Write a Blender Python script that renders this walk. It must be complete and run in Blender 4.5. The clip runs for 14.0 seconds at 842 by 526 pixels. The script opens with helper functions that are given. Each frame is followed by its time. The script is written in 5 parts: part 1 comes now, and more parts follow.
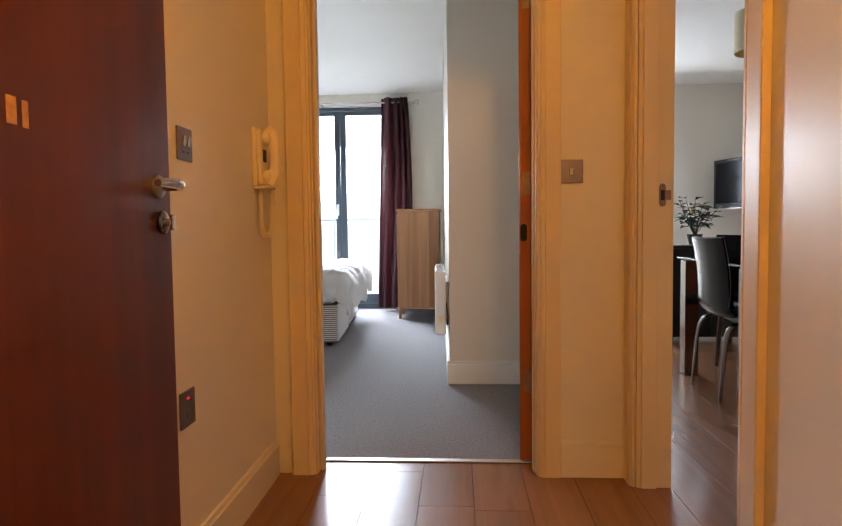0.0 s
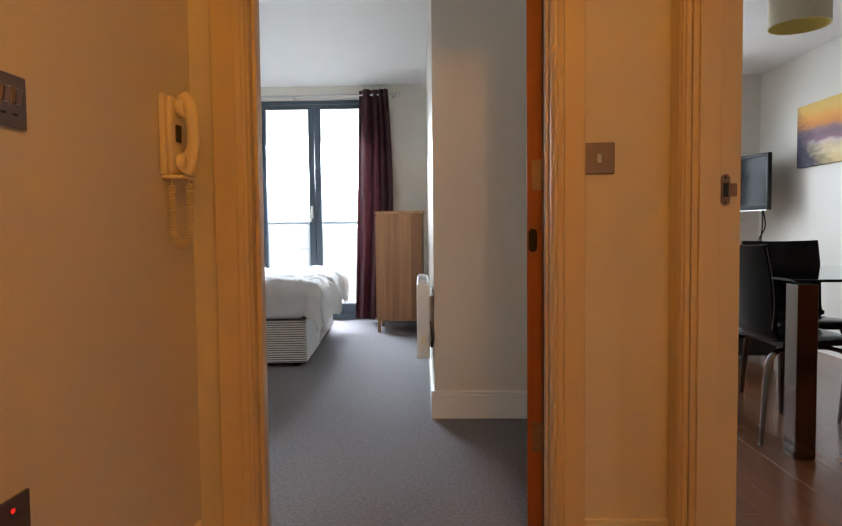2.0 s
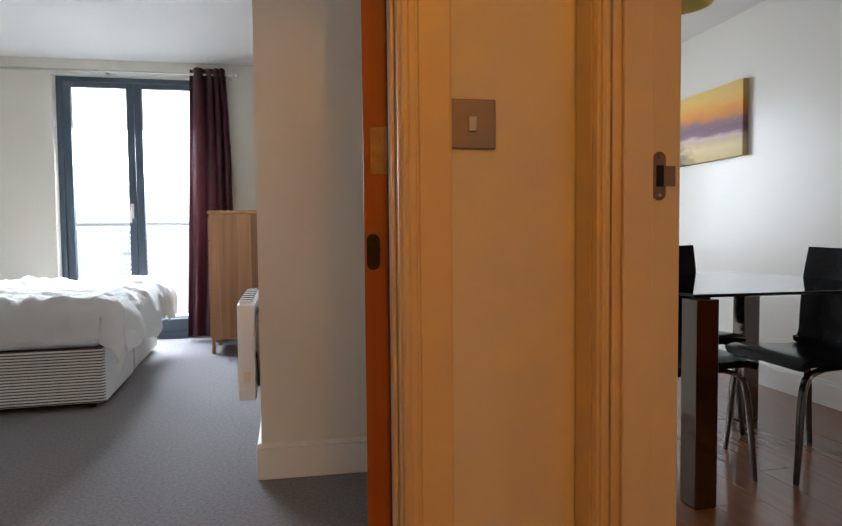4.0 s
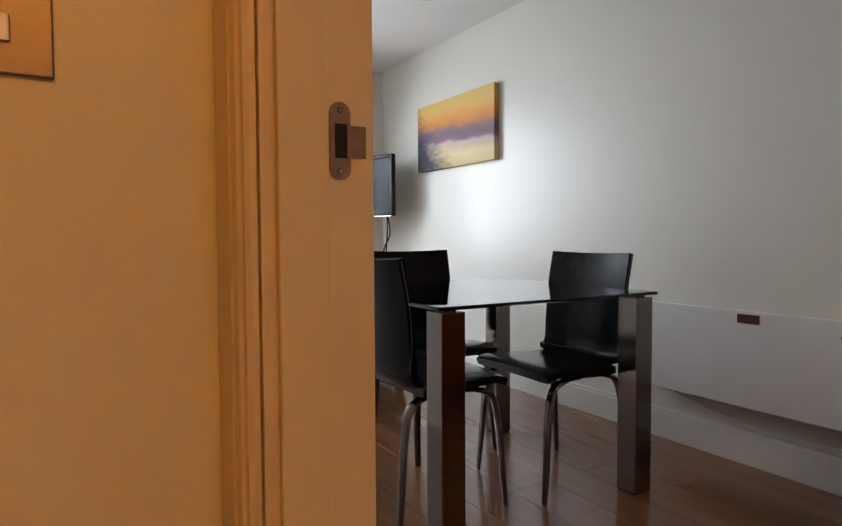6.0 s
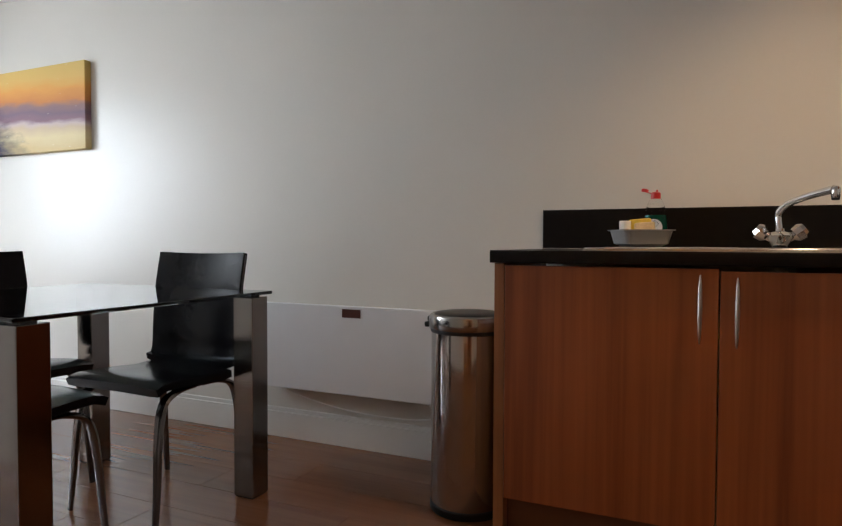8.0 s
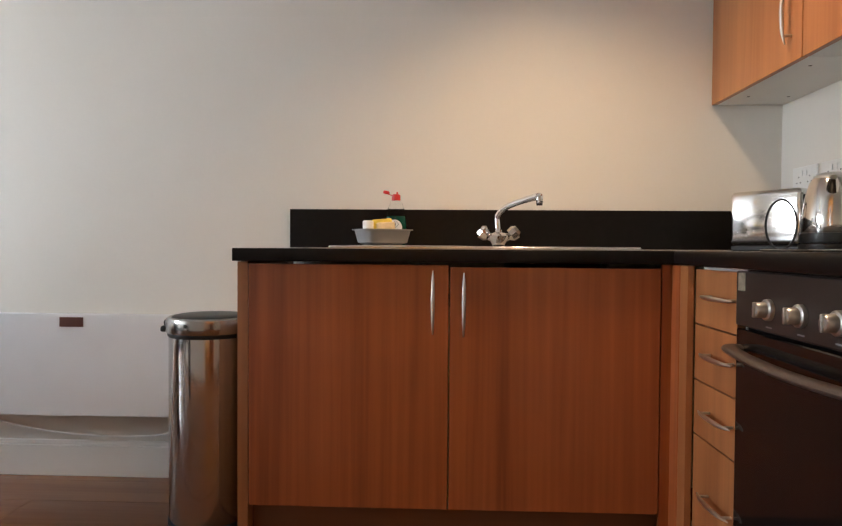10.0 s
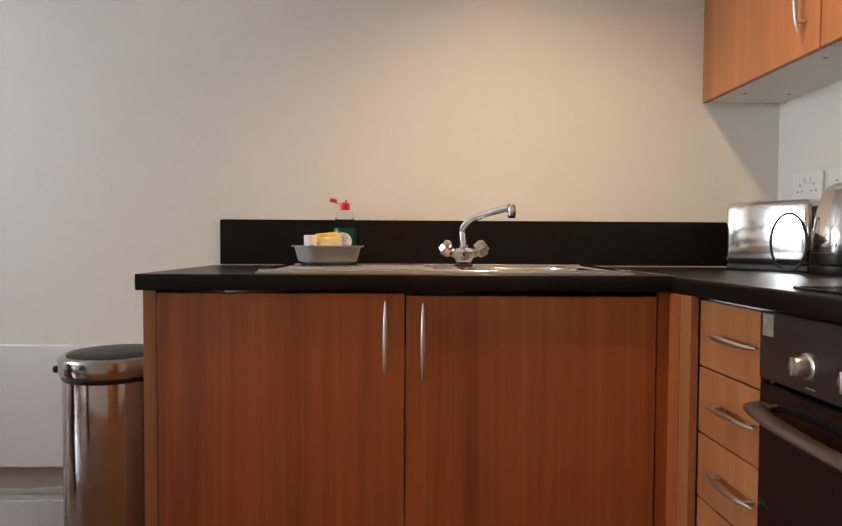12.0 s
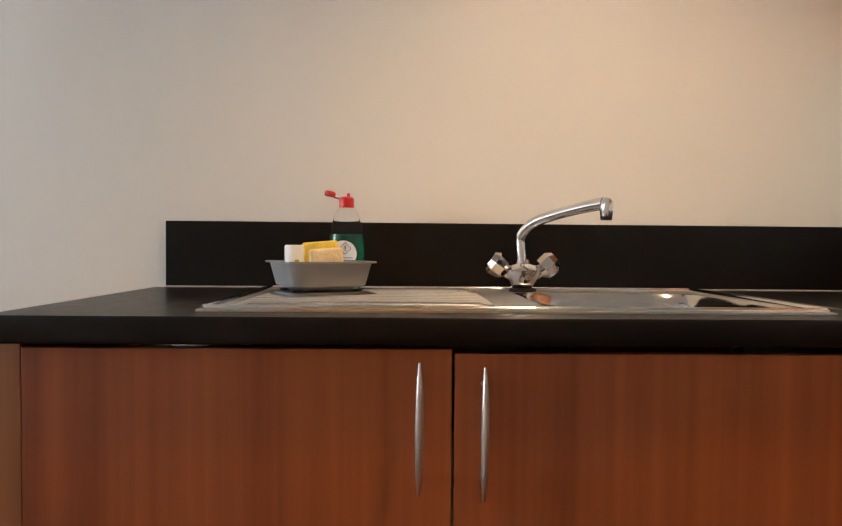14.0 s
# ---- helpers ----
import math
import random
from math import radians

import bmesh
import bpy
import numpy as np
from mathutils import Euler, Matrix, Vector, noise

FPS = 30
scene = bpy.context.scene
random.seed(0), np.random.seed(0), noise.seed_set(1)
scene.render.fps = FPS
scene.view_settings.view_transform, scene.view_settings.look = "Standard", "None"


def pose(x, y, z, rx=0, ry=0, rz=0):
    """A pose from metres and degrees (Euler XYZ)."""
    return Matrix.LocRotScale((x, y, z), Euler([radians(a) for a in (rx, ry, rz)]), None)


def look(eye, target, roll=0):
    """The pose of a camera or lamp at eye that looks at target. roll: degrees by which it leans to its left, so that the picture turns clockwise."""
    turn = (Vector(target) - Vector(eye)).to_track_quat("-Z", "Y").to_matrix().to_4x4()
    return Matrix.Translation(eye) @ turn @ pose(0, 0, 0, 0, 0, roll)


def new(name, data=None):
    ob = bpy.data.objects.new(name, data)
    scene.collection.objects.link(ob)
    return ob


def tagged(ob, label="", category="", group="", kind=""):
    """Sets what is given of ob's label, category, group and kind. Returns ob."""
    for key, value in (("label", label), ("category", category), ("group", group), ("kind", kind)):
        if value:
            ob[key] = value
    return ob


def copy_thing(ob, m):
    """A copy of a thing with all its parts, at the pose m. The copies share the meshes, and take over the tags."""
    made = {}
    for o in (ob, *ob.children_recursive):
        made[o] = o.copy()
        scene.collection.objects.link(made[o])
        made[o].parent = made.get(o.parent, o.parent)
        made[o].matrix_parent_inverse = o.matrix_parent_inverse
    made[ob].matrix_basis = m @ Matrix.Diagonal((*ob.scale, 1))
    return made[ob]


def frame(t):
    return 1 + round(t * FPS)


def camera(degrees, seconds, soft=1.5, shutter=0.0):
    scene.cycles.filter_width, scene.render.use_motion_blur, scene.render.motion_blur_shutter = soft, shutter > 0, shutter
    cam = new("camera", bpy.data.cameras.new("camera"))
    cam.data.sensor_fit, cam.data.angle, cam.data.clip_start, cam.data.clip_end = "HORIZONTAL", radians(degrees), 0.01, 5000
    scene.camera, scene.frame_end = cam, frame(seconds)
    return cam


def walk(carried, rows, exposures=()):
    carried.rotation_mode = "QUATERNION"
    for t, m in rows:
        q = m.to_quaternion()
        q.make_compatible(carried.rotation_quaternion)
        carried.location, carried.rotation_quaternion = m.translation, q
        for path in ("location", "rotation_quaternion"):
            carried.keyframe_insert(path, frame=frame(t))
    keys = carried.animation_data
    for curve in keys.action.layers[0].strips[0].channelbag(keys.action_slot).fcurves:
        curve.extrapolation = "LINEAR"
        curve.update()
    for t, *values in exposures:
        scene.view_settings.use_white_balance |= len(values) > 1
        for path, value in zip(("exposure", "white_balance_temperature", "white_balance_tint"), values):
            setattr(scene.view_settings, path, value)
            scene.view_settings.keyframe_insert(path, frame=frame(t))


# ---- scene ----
cam = camera(68.2, 14.0, soft=1.3)
PATH = [
    (0, (0.56, 0.289, 0.95), (0.441, 2.282, 0.843), -0.7),
    (0.5, (0.554, 0.426, 0.95), (0.444, 2.42, 0.839), -0.9),
    (1, (0.566, 0.617, 0.959), (0.458, 2.611, 0.848), -0.7),
    (1.5, (0.569, 0.72, 0.955), (0.462, 2.715, 0.854), -0.8),
    (2, (0.546, 0.901, 0.959), (0.48, 2.898, 0.862), -0.6),
    (4.5, (0.74, 1.679, 0.968), (1.301, 3.596, 0.876), -0.6),
    (5, (0.803, 1.762, 0.959), (1.575, 3.605, 0.873), -0.6),
    (5.5, (0.938, 1.878, 0.963), (1.832, 3.665, 0.873), -0.5),
    (6, (1.024, 1.937, 0.961), (2.036, 3.661, 0.875), -0.3),
    (6.5, (1.065, 1.98, 0.955), (2.283, 3.564, 0.872), -0.0),
    (7, (1.074, 2.004, 0.947), (2.523, 3.381, 0.868), 0.2),
    (7.5, (1.065, 2.016, 0.939), (2.73, 3.121, 0.868), 0.2),
    (8, (1.07, 2.012, 0.93), (2.889, 2.841, 0.867), 0.2),
    (8.5, (1.056, 2.006, 0.929), (2.968, 2.589, 0.862), 0.1),
    (9, (1.05, 1.988, 0.897), (3.017, 2.346, 0.851), 0.4),
    (11.5, (1.305, 1.982, 0.972), (3.303, 1.942, 0.897), 0.3),
    (12, (1.416, 1.966, 0.987), (3.415, 1.926, 0.922), 0.3),
    (12.5, (1.562, 1.96, 0.984), (3.561, 1.919, 0.924), 0.3),
    (13, (1.748, 1.976, 1.002), (3.746, 1.92, 0.936), 0.3),
    (13.5, (1.899, 1.991, 1.002), (3.898, 1.926, 0.947), 0.4),
    (14, (2.051, 2.041, 1.007), (4.05, 1.992, 0.954), 0.5),
]
EXPOSURES = [(0, 0.28), (1.0, 0.15), (2.0, -0.1), (4.5, -0.08), (5.2, 0.08), (6.0, 0.05), (7.5, 0.15), (8.5, 0.4), (9.2, 0.8), (11.3, 1.15), (12.5, 1.05), (14.0, 1.05)]
walk(cam, [(t, look(eye, target, roll)) for t, eye, target, roll in PATH], EXPOSURES)

# ---- light ----
def set_world():
    w = bpy.data.worlds.new("sky")
    scene.world = w
    w.use_nodes = True
    nt = w.node_tree
    bg = nt.nodes["Background"]
    sky = nt.nodes.new("ShaderNodeTexSky")
    sky.sky_type = "NISHITA"
    sky.sun_disc = False
    sky.sun_elevation, sky.sun_rotation = radians(42), radians(200)
    sky.air_density, sky.dust_density = 1.0, 4.0
    nt.links.new(sky.outputs[0], bg.inputs[0])
    bg.inputs[1].default_value = 0.06


def lamp(name, kind, m, power, color, **kw):
    d = bpy.data.lights.new(name, kind)
    d.energy, d.color = power, color
    for key, value in kw.items():
        if key == "size": d.size = value
        elif key == "size_y": d.shape, d.size_y = "RECTANGLE", value
        elif key == "radius": d.shadow_soft_size = value
        elif key == "angle": d.angle = value
        elif key == "spread": d.spread = value
        elif key == "spot": d.spot_size, d.spot_blend = value, 0.85
    ob = new(name, d)
    ob.matrix_world = m
    return ob


DAY = (0.78, 0.88, 1.0)
WARM = (1.0, 0.395, 0.035)
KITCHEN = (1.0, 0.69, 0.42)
set_world()
lamp("sun", "SUN", look((0, 30, 30), (0, 0, 0)), 0.8, (1.0, 0.96, 0.9), angle=radians(20))
lamp("bedroom_window_light", "AREA", look((-0.82, 8.08, 1.72), (-0.82, 6.9, 0.80)), 180, DAY, size=1.25, size_y=0.62, spread=radians(112))
lamp("living_window_light", "AREA", look((2.05, 7.0, 1.4), (2.05, 5.3, 0.2)), 62, DAY, size=1.1, size_y=1.5)
lamp("hall_lamp_light", "POINT", pose(0.86, 0.55, 2.30), 31, WARM, radius=0.06)
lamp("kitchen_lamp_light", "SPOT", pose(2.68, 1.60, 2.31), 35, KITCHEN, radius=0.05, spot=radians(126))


# ---- materials ----
def material(name, color, rough=0.6, metal=0.0, vary=0.06, scale=6.0, bump=0.0, bump_scale=200.0, coat=0.0, stretch=None, per_piece=0.0, spec=0.5):
    """Plain surface with soft large-scale variation, fine grain and relief."""
    m = bpy.data.materials.new(name)
    m.use_nodes = True
    nt = m.node_tree
    b = nt.nodes["Principled BSDF"]
    b.inputs["Roughness"].default_value, b.inputs["Metallic"].default_value = rough, metal
    b.inputs["Coat Weight"].default_value, b.inputs["Specular IOR Level"].default_value = coat, spec
    tc = nt.nodes.new("ShaderNodeTexCoord")
    mp = nt.nodes.new("ShaderNodeMapping")
    nt.links.new(tc.outputs["Object"], mp.inputs[0])
    if stretch: mp.inputs["Scale"].default_value = stretch
    n1, n2 = nt.nodes.new("ShaderNodeTexNoise"), nt.nodes.new("ShaderNodeTexNoise")
    n1.inputs["Scale"].default_value, n1.inputs["Detail"].default_value = scale, 4
    n2.inputs["Scale"].default_value, n2.inputs["Detail"].default_value = bump_scale, 2
    for n in (n1, n2): nt.links.new(mp.outputs[0], n.inputs["Vector"])
    add = nt.nodes.new("ShaderNodeMath"); add.operation = "ADD"
    half = nt.nodes.new("ShaderNodeMath"); half.operation = "MULTIPLY"; half.inputs[1].default_value = 0.35
    nt.links.new(n2.outputs["Fac"], half.inputs[0])
    nt.links.new(n1.outputs["Fac"], add.inputs[0]); nt.links.new(half.outputs[0], add.inputs[1])
    last = add
    if per_piece:
        info = nt.nodes.new("ShaderNodeObjectInfo")
        mul = nt.nodes.new("ShaderNodeMath"); mul.operation = "MULTIPLY_ADD"; mul.inputs[1].default_value = per_piece
        nt.links.new(info.outputs["Random"], mul.inputs[0]); nt.links.new(add.outputs[0], mul.inputs[2])
        last = nt.nodes.new("ShaderNodeMath"); last.operation = "SUBTRACT"; last.inputs[1].default_value = per_piece / 2
        nt.links.new(mul.outputs[0], last.inputs[0])
    ramp = nt.nodes.new("ShaderNodeValToRGB")
    e = ramp.color_ramp.elements
    e[0].position, e[1].position = 0.35, 1.0
    e[0].color = (*[c * (1 - vary) for c in color], 1)
    e[1].color = (*[min(1, c * (1 + vary)) for c in color], 1)
    nt.links.new(last.outputs[0], ramp.inputs[0])
    nt.links.new(ramp.outputs[0], b.inputs["Base Color"])
    rm = nt.nodes.new("ShaderNodeMath"); rm.operation = "MULTIPLY_ADD"
    rm.inputs[1].default_value, rm.inputs[2].default_value = 0.12, max(0.02, rough - 0.06)
    nt.links.new(n1.outputs["Fac"], rm.inputs[0]); nt.links.new(rm.outputs[0], b.inputs["Roughness"])
    if bump:
        bp = nt.nodes.new("ShaderNodeBump")
        bp.inputs["Strength"].default_value, bp.inputs["Distance"].default_value = bump, 0.002
        nt.links.new(n2.outputs["Fac"], bp.inputs["Height"]); nt.links.new(bp.outputs[0], b.inputs["Normal"])
    return m


def wood(name, dark, light, rough=0.4, along="z", ring=9.0, fine=60.0, coat=0.0, per_piece=0.0, relief=0.06, grain=0.3):
    """Straight-grained wood: long streaks along one axis with finer pores."""
    m = bpy.data.materials.new(name)
    m.use_nodes = True
    nt = m.node_tree
    b = nt.nodes["Principled BSDF"]
    b.inputs["Roughness"].default_value, b.inputs["Coat Weight"].default_value = rough, coat
    b.inputs["Coat Roughness"].default_value = 0.15
    tc = nt.nodes.new("ShaderNodeTexCoord")
    vec = tc.outputs["Object"]
    info = nt.nodes.new("ShaderNodeObjectInfo")
    if per_piece:
        off = nt.nodes.new("ShaderNodeVectorMath"); off.operation = "MULTIPLY_ADD"
        comb = nt.nodes.new("ShaderNodeCombineXYZ")
        for i in range(3): nt.links.new(info.outputs["Random"], comb.inputs[i])
        off.inputs[1].default_value = (37, 53, 71)
        nt.links.new(comb.outputs[0], off.inputs[0]); nt.links.new(vec, off.inputs[2])
        vec = off.outputs[0]
    out = []
    for s, squeeze, detail, warp in ((ring, 0.05, 3, 1.2), (fine, 0.02, 2, 0.0), (ring * 0.35, 0.2, 2, 0.0)):
        mp = nt.nodes.new("ShaderNodeMapping")
        mp.inputs["Scale"].default_value = [squeeze if a == along else 1.0 for a in "xyz"]
        nt.links.new(vec, mp.inputs[0])
        n = nt.nodes.new("ShaderNodeTexNoise")
        n.inputs["Scale"].default_value, n.inputs["Detail"].default_value, n.inputs["Distortion"].default_value = s, detail, warp
        nt.links.new(mp.outputs[0], n.inputs["Vector"])
        out.append(n.outputs["Fac"])
    def mix(a, w, c):
        k = nt.nodes.new("ShaderNodeMath"); k.operation = "MULTIPLY_ADD"; k.inputs[1].default_value = w
        nt.links.new(a, k.inputs[0])
        if isinstance(c, float): k.inputs[2].default_value = c
        else: nt.links.new(c, k.inputs[2])
        return k.outputs[0]
    f = mix(out[2], 0.35, mix(out[1], grain, mix(out[0], 0.9, -0.13 - grain / 2)))
    if per_piece: f = mix(info.outputs["Random"], per_piece, mix(f, 1.0, -per_piece / 2))
    ramp = nt.nodes.new("ShaderNodeValToRGB")
    e = ramp.color_ramp.elements
    e[0].position, e[1].position = 0.25, 0.75
    e[0].color, e[1].color = (*dark, 1), (*light, 1)
    nt.links.new(f, ramp.inputs[0]); nt.links.new(ramp.outputs[0], b.inputs["Base Color"])
    bp = nt.nodes.new("ShaderNodeBump"); bp.inputs["Strength"].default_value, bp.inputs["Distance"].default_value = relief, 0.001
    nt.links.new(out[1], bp.inputs["Height"]); nt.links.new(bp.outputs[0], b.inputs["Normal"])
    return m


def glass(name, color=(1, 1, 1), rough=0.0, ior=1.45):
    m = bpy.data.materials.new(name)
    m.use_nodes = True
    b = m.node_tree.nodes["Principled BSDF"]
    b.inputs["Base Color"].default_value = (*color, 1)
    b.inputs["Transmission Weight"].default_value, b.inputs["Roughness"].default_value, b.inputs["IOR"].default_value = 1.0, rough, ior
    return m


def glow(name, color, strength):
    m = bpy.data.materials.new(name)
    m.use_nodes = True
    b = m.node_tree.nodes["Principled BSDF"]
    b.inputs["Base Color"].default_value = (*color, 1)
    b.inputs["Emission Color"].default_value, b.inputs["Emission Strength"].default_value = (*color, 1), strength
    return m


WALL = material("wall_paint", (0.74, 0.70, 0.62), 0.36, vary=0.025, scale=1.5, bump=0.12, bump_scale=90)
WALL_LIV = material("satin_wall_paint", (0.74, 0.71, 0.65), 0.345, vary=0.025, scale=1.2, bump=0.08, bump_scale=70)
CEIL = material("ceiling_paint", (0.80, 0.79, 0.77), 0.7, vary=0.02, scale=2, bump=0.1)
# Trim cream pushed towards orange, so the colour holds the hall lamp's warmth.
WARMED_TRIM = material("lamp_warmed_frame_paint", (0.72, 0.61, 0.44), 0.37, vary=0.03, scale=3)
TRIM = material("gloss_trim_paint", (0.76, 0.70, 0.58), 0.37, vary=0.02, scale=3, bump=0.01, bump_scale=60)
TRIM_WHITE = material("white_trim_paint", (0.80, 0.79, 0.76), 0.35, vary=0.02, scale=3, bump=0.01, bump_scale=60)
CARPET = material("grey_carpet", (0.20, 0.19, 0.20), 0.97, vary=0.32, scale=75, bump=1.0, bump_scale=420, spec=0.1)
PLANK = wood("laminate_plank", (0.175, 0.068, 0.027), (0.25, 0.104, 0.044), 0.24, "y", 14, 90, coat=0.25, per_piece=0.15, relief=0.015)
SUBFLOOR = material("dark_joint", (0.03, 0.015, 0.01), 0.8)
MAHOGANY = wood("red_mahogany_veneer", (0.050, 0.008, 0.004), (0.125, 0.022, 0.010), 0.36, "z", 7, 70)
OAK = wood("oak", (0.27, 0.13, 0.052), (0.44, 0.245, 0.11), 0.45, "z", 10, 80)
CHERRY = wood("cherry_veneer", (0.21, 0.072, 0.024), (0.36, 0.145, 0.052), 0.35, "z", 8, 70)
BLACK_TOP = material("black_worktop", (0.006, 0.0045, 0.004), 0.34, vary=0.25, scale=40, bump=0.04, bump_scale=400, spec=0.2)
LEATHER = material("black_leather", (0.006, 0.006, 0.009), 0.20, vary=0.2, scale=12, bump=0.06, bump_scale=350, spec=0.2)
CHROME = material("chrome", (0.72, 0.72, 0.72), 0.10, 1.0, vary=0.04)
HANDLE_STEEL = material("satin_steel", (0.62, 0.60, 0.57), 0.36, 1.0, vary=0.03)
STEEL = material("brushed_steel", (0.55, 0.54, 0.52), 0.35, 1.0, vary=0.08, scale=3, stretch=(1, 1, 30))
SMOKE_CHROME = material("dark_chrome", (0.24, 0.215, 0.20), 0.14, 1.0, vary=0.08)
BLACK_PLASTIC = material("black_plastic", (0.010, 0.010, 0.010), 0.4, vary=0.1, spec=0.3)
WHITE_PLASTIC = material("white_plastic", (0.78, 0.77, 0.74), 0.35, vary=0.02)
CREAM_PLASTIC = material("cream_plastic", (0.80, 0.71, 0.52), 0.36, vary=0.03)
# Anthracite lifted and blued; the window's veiling haze sits in the colour.
HAZED_ANTHRACITE = material("hazed_anthracite_frame", (0.045, 0.066, 0.090), 0.4, vary=0.08)
WHITE_FABRIC = material("white_cotton", (0.80, 0.79, 0.78), 0.9, vary=0.04, scale=10, bump=0.3, bump_scale=300)
CURTAIN = material("aubergine_curtain", (0.095, 0.028, 0.036), 0.36, vary=0.25, scale=14, bump=0.15, bump_scale=400)
PANE = glass("window_pane")
SMOKE_GLASS = glass("tinted_glass", (0.35, 0.42, 0.42))
WHITE_HEATER = material("white_enamel", (0.80, 0.80, 0.81), 0.35, vary=0.02)


# ---- mesh helpers ----
def box_bm(x0, x1, y0, y1, z0, z1, bevel=0.0, seg=2):
    bm = bmesh.new()
    bmesh.ops.create_cube(bm, size=1)
    for v in bm.verts:
        v.co = ((x0 + x1) / 2 + v.co.x * (x1 - x0), (y0 + y1) / 2 + v.co.y * (y1 - y0), (z0 + z1) / 2 + v.co.z * (z1 - z0))
    if bevel:
        bmesh.ops.bevel(bm, geom=bm.edges[:], offset=bevel, segments=seg, affect="EDGES", profile=0.5)
    return bm


def join_bm(*bms):
    out = bmesh.new()
    for b in bms:
        me = bpy.data.meshes.new("tmp")
        b.to_mesh(me); b.free()
        out.from_mesh(me)
        bpy.data.meshes.remove(me)
    return out


def moved(bm, m):
    bmesh.ops.transform(bm, matrix=m, verts=bm.verts)
    return bm


def lathe_bm(profile, n=32, axis="z"):
    """A turned body from (radius, height) pairs."""
    bm = bmesh.new()
    rings = []
    for r, h in profile:
        rings.append([bm.verts.new((r * math.cos(2 * math.pi * i / n), r * math.sin(2 * math.pi * i / n), h)) for i in range(n)])
    for a, b in zip(rings, rings[1:]):
        for i in range(n):
            bm.faces.new((a[i], a[(i + 1) % n], b[(i + 1) % n], b[i]))
    bm.faces.new(rings[0][::-1]); bm.faces.new(rings[-1])
    if axis == "x": moved(bm, Matrix.Rotation(radians(90), 4, "Y"))
    if axis == "y": moved(bm, Matrix.Rotation(radians(-90), 4, "X"))
    return bm


def tube_bm(points, radius, n=10, smooth=6, flat=1.0):
    """A rod along a smoothed line of points; radius may be a number or one per point. flat squeezes the section."""
    pts = [Vector(p) for p in points]
    rad = [radius] * len(pts) if isinstance(radius, (int, float)) else list(radius)
    line, rr = [], []
    for i in range(len(pts) - 1):
        p0, p1, p2, p3 = pts[max(i - 1, 0)], pts[i], pts[i + 1], pts[min(i + 2, len(pts) - 1)]
        for k in range(smooth):
            t = k / smooth
            line.append(0.5 * ((2 * p1) + (p2 - p0) * t + (2 * p0 - 5 * p1 + 4 * p2 - p3) * t * t + (3 * p1 - p0 - 3 * p2 + p3) * t ** 3))
            rr.append(rad[i] + (rad[i + 1] - rad[i]) * t)
    line.append(pts[-1]); rr.append(rad[-1])
    bm = bmesh.new()
    up = Vector((0, 0, 1))
    d0 = (line[1] - line[0]).normalized()
    if abs(d0.dot(up)) > 0.9: up = Vector((1, 0, 0))
    side = d0.cross(up).normalized()
    rings = []
    for i, p in enumerate(line):
        d = (line[min(i + 1, len(line) - 1)] - line[max(i - 1, 0)]).normalized()
        side = (side - d * side.dot(d)).normalized()
        other = d.cross(side)
        rings.append([bm.verts.new(p + rr[i] * (math.cos(2 * math.pi * k / n) * side + flat * math.sin(2 * math.pi * k / n) * other)) for k in range(n)])
    for a, b in zip(rings, rings[1:]):
        for i in range(n):
            bm.faces.new((a[i], a[(i + 1) % n], b[(i + 1) % n], b[i]))
    bm.faces.new(rings[0][::-1]); bm.faces.new(rings[-1])
    return bm


def mesh_from(name, bm, mat, smooth=False):
    me = bpy.data.meshes.new(name)
    bmesh.ops.recalc_face_normals(bm, faces=bm.faces)
    bm.to_mesh(me); bm.free()
    me.materials.append(mat)
    if smooth:
        for p in me.polygons: p.use_smooth = True
        me.set_sharp_from_angle(angle=radians(38))
    return me


def part(name, bm, mat, parent=None, label="", smooth=False):
    ob = new(name, mesh_from(name, bm, mat, smooth))
    if parent is not None: ob.parent = parent
    return tagged(ob, label) if label else ob


def thing(name, label, category, at=(0, 0, 0), turn=0, group=""):
    ob = new(name)
    ob.matrix_world = pose(*at, 0, 0, turn)
    return tagged(ob, label, category, group)


def structure(name, bm, mat, label, category="", smooth=False):
    return tagged(part(name, bm, mat, None, smooth=smooth), label, category or name.split("_")[0], kind="structure")


# ---- plan ----
HX0, HX1 = -0.16, 1.20          # hall
SW0, SW1 = 2.655, 2.775         # wall with the light switch
EX1 = 1.327                     # living-room side of the hall's east wall
BD0, BD1 = 0.008, 0.853           # bedroom doorway
LD0, LD1 = 1.715, 2.553          # living-room doorway
W = 3.50                        # long living-room wall
KY = 0.72                       # kitchen back wall
LY = 6.80                       # living-room window wall
PX, PY = 0.507, 4.086           # bedroom pier
BX, BY = -2.7, 7.70             # bedroom
HC, LC, BC = 2.42, 2.38, 2.56   # ceilings
DH = 2.04

def wall_x(name, y0, y1, x0, x1, h, mat=None, holes=(), label="cream painted plaster wall"):
    """A wall that runs along x between y0 and y1; holes are (x0, x1, z0, z1)."""
    pieces, x = [], x0
    for a, b, c, d in sorted(holes):
        pieces.append(box_bm(x, a, y0, y1, 0, h))
        if c > 0: pieces.append(box_bm(a, b, y0, y1, 0, c))
        pieces.append(box_bm(a, b, y0, y1, d, h))
        x = b
    pieces.append(box_bm(x, x1, y0, y1, 0, h))
    return structure(name, join_bm(*pieces), mat or WALL, label, "wall")


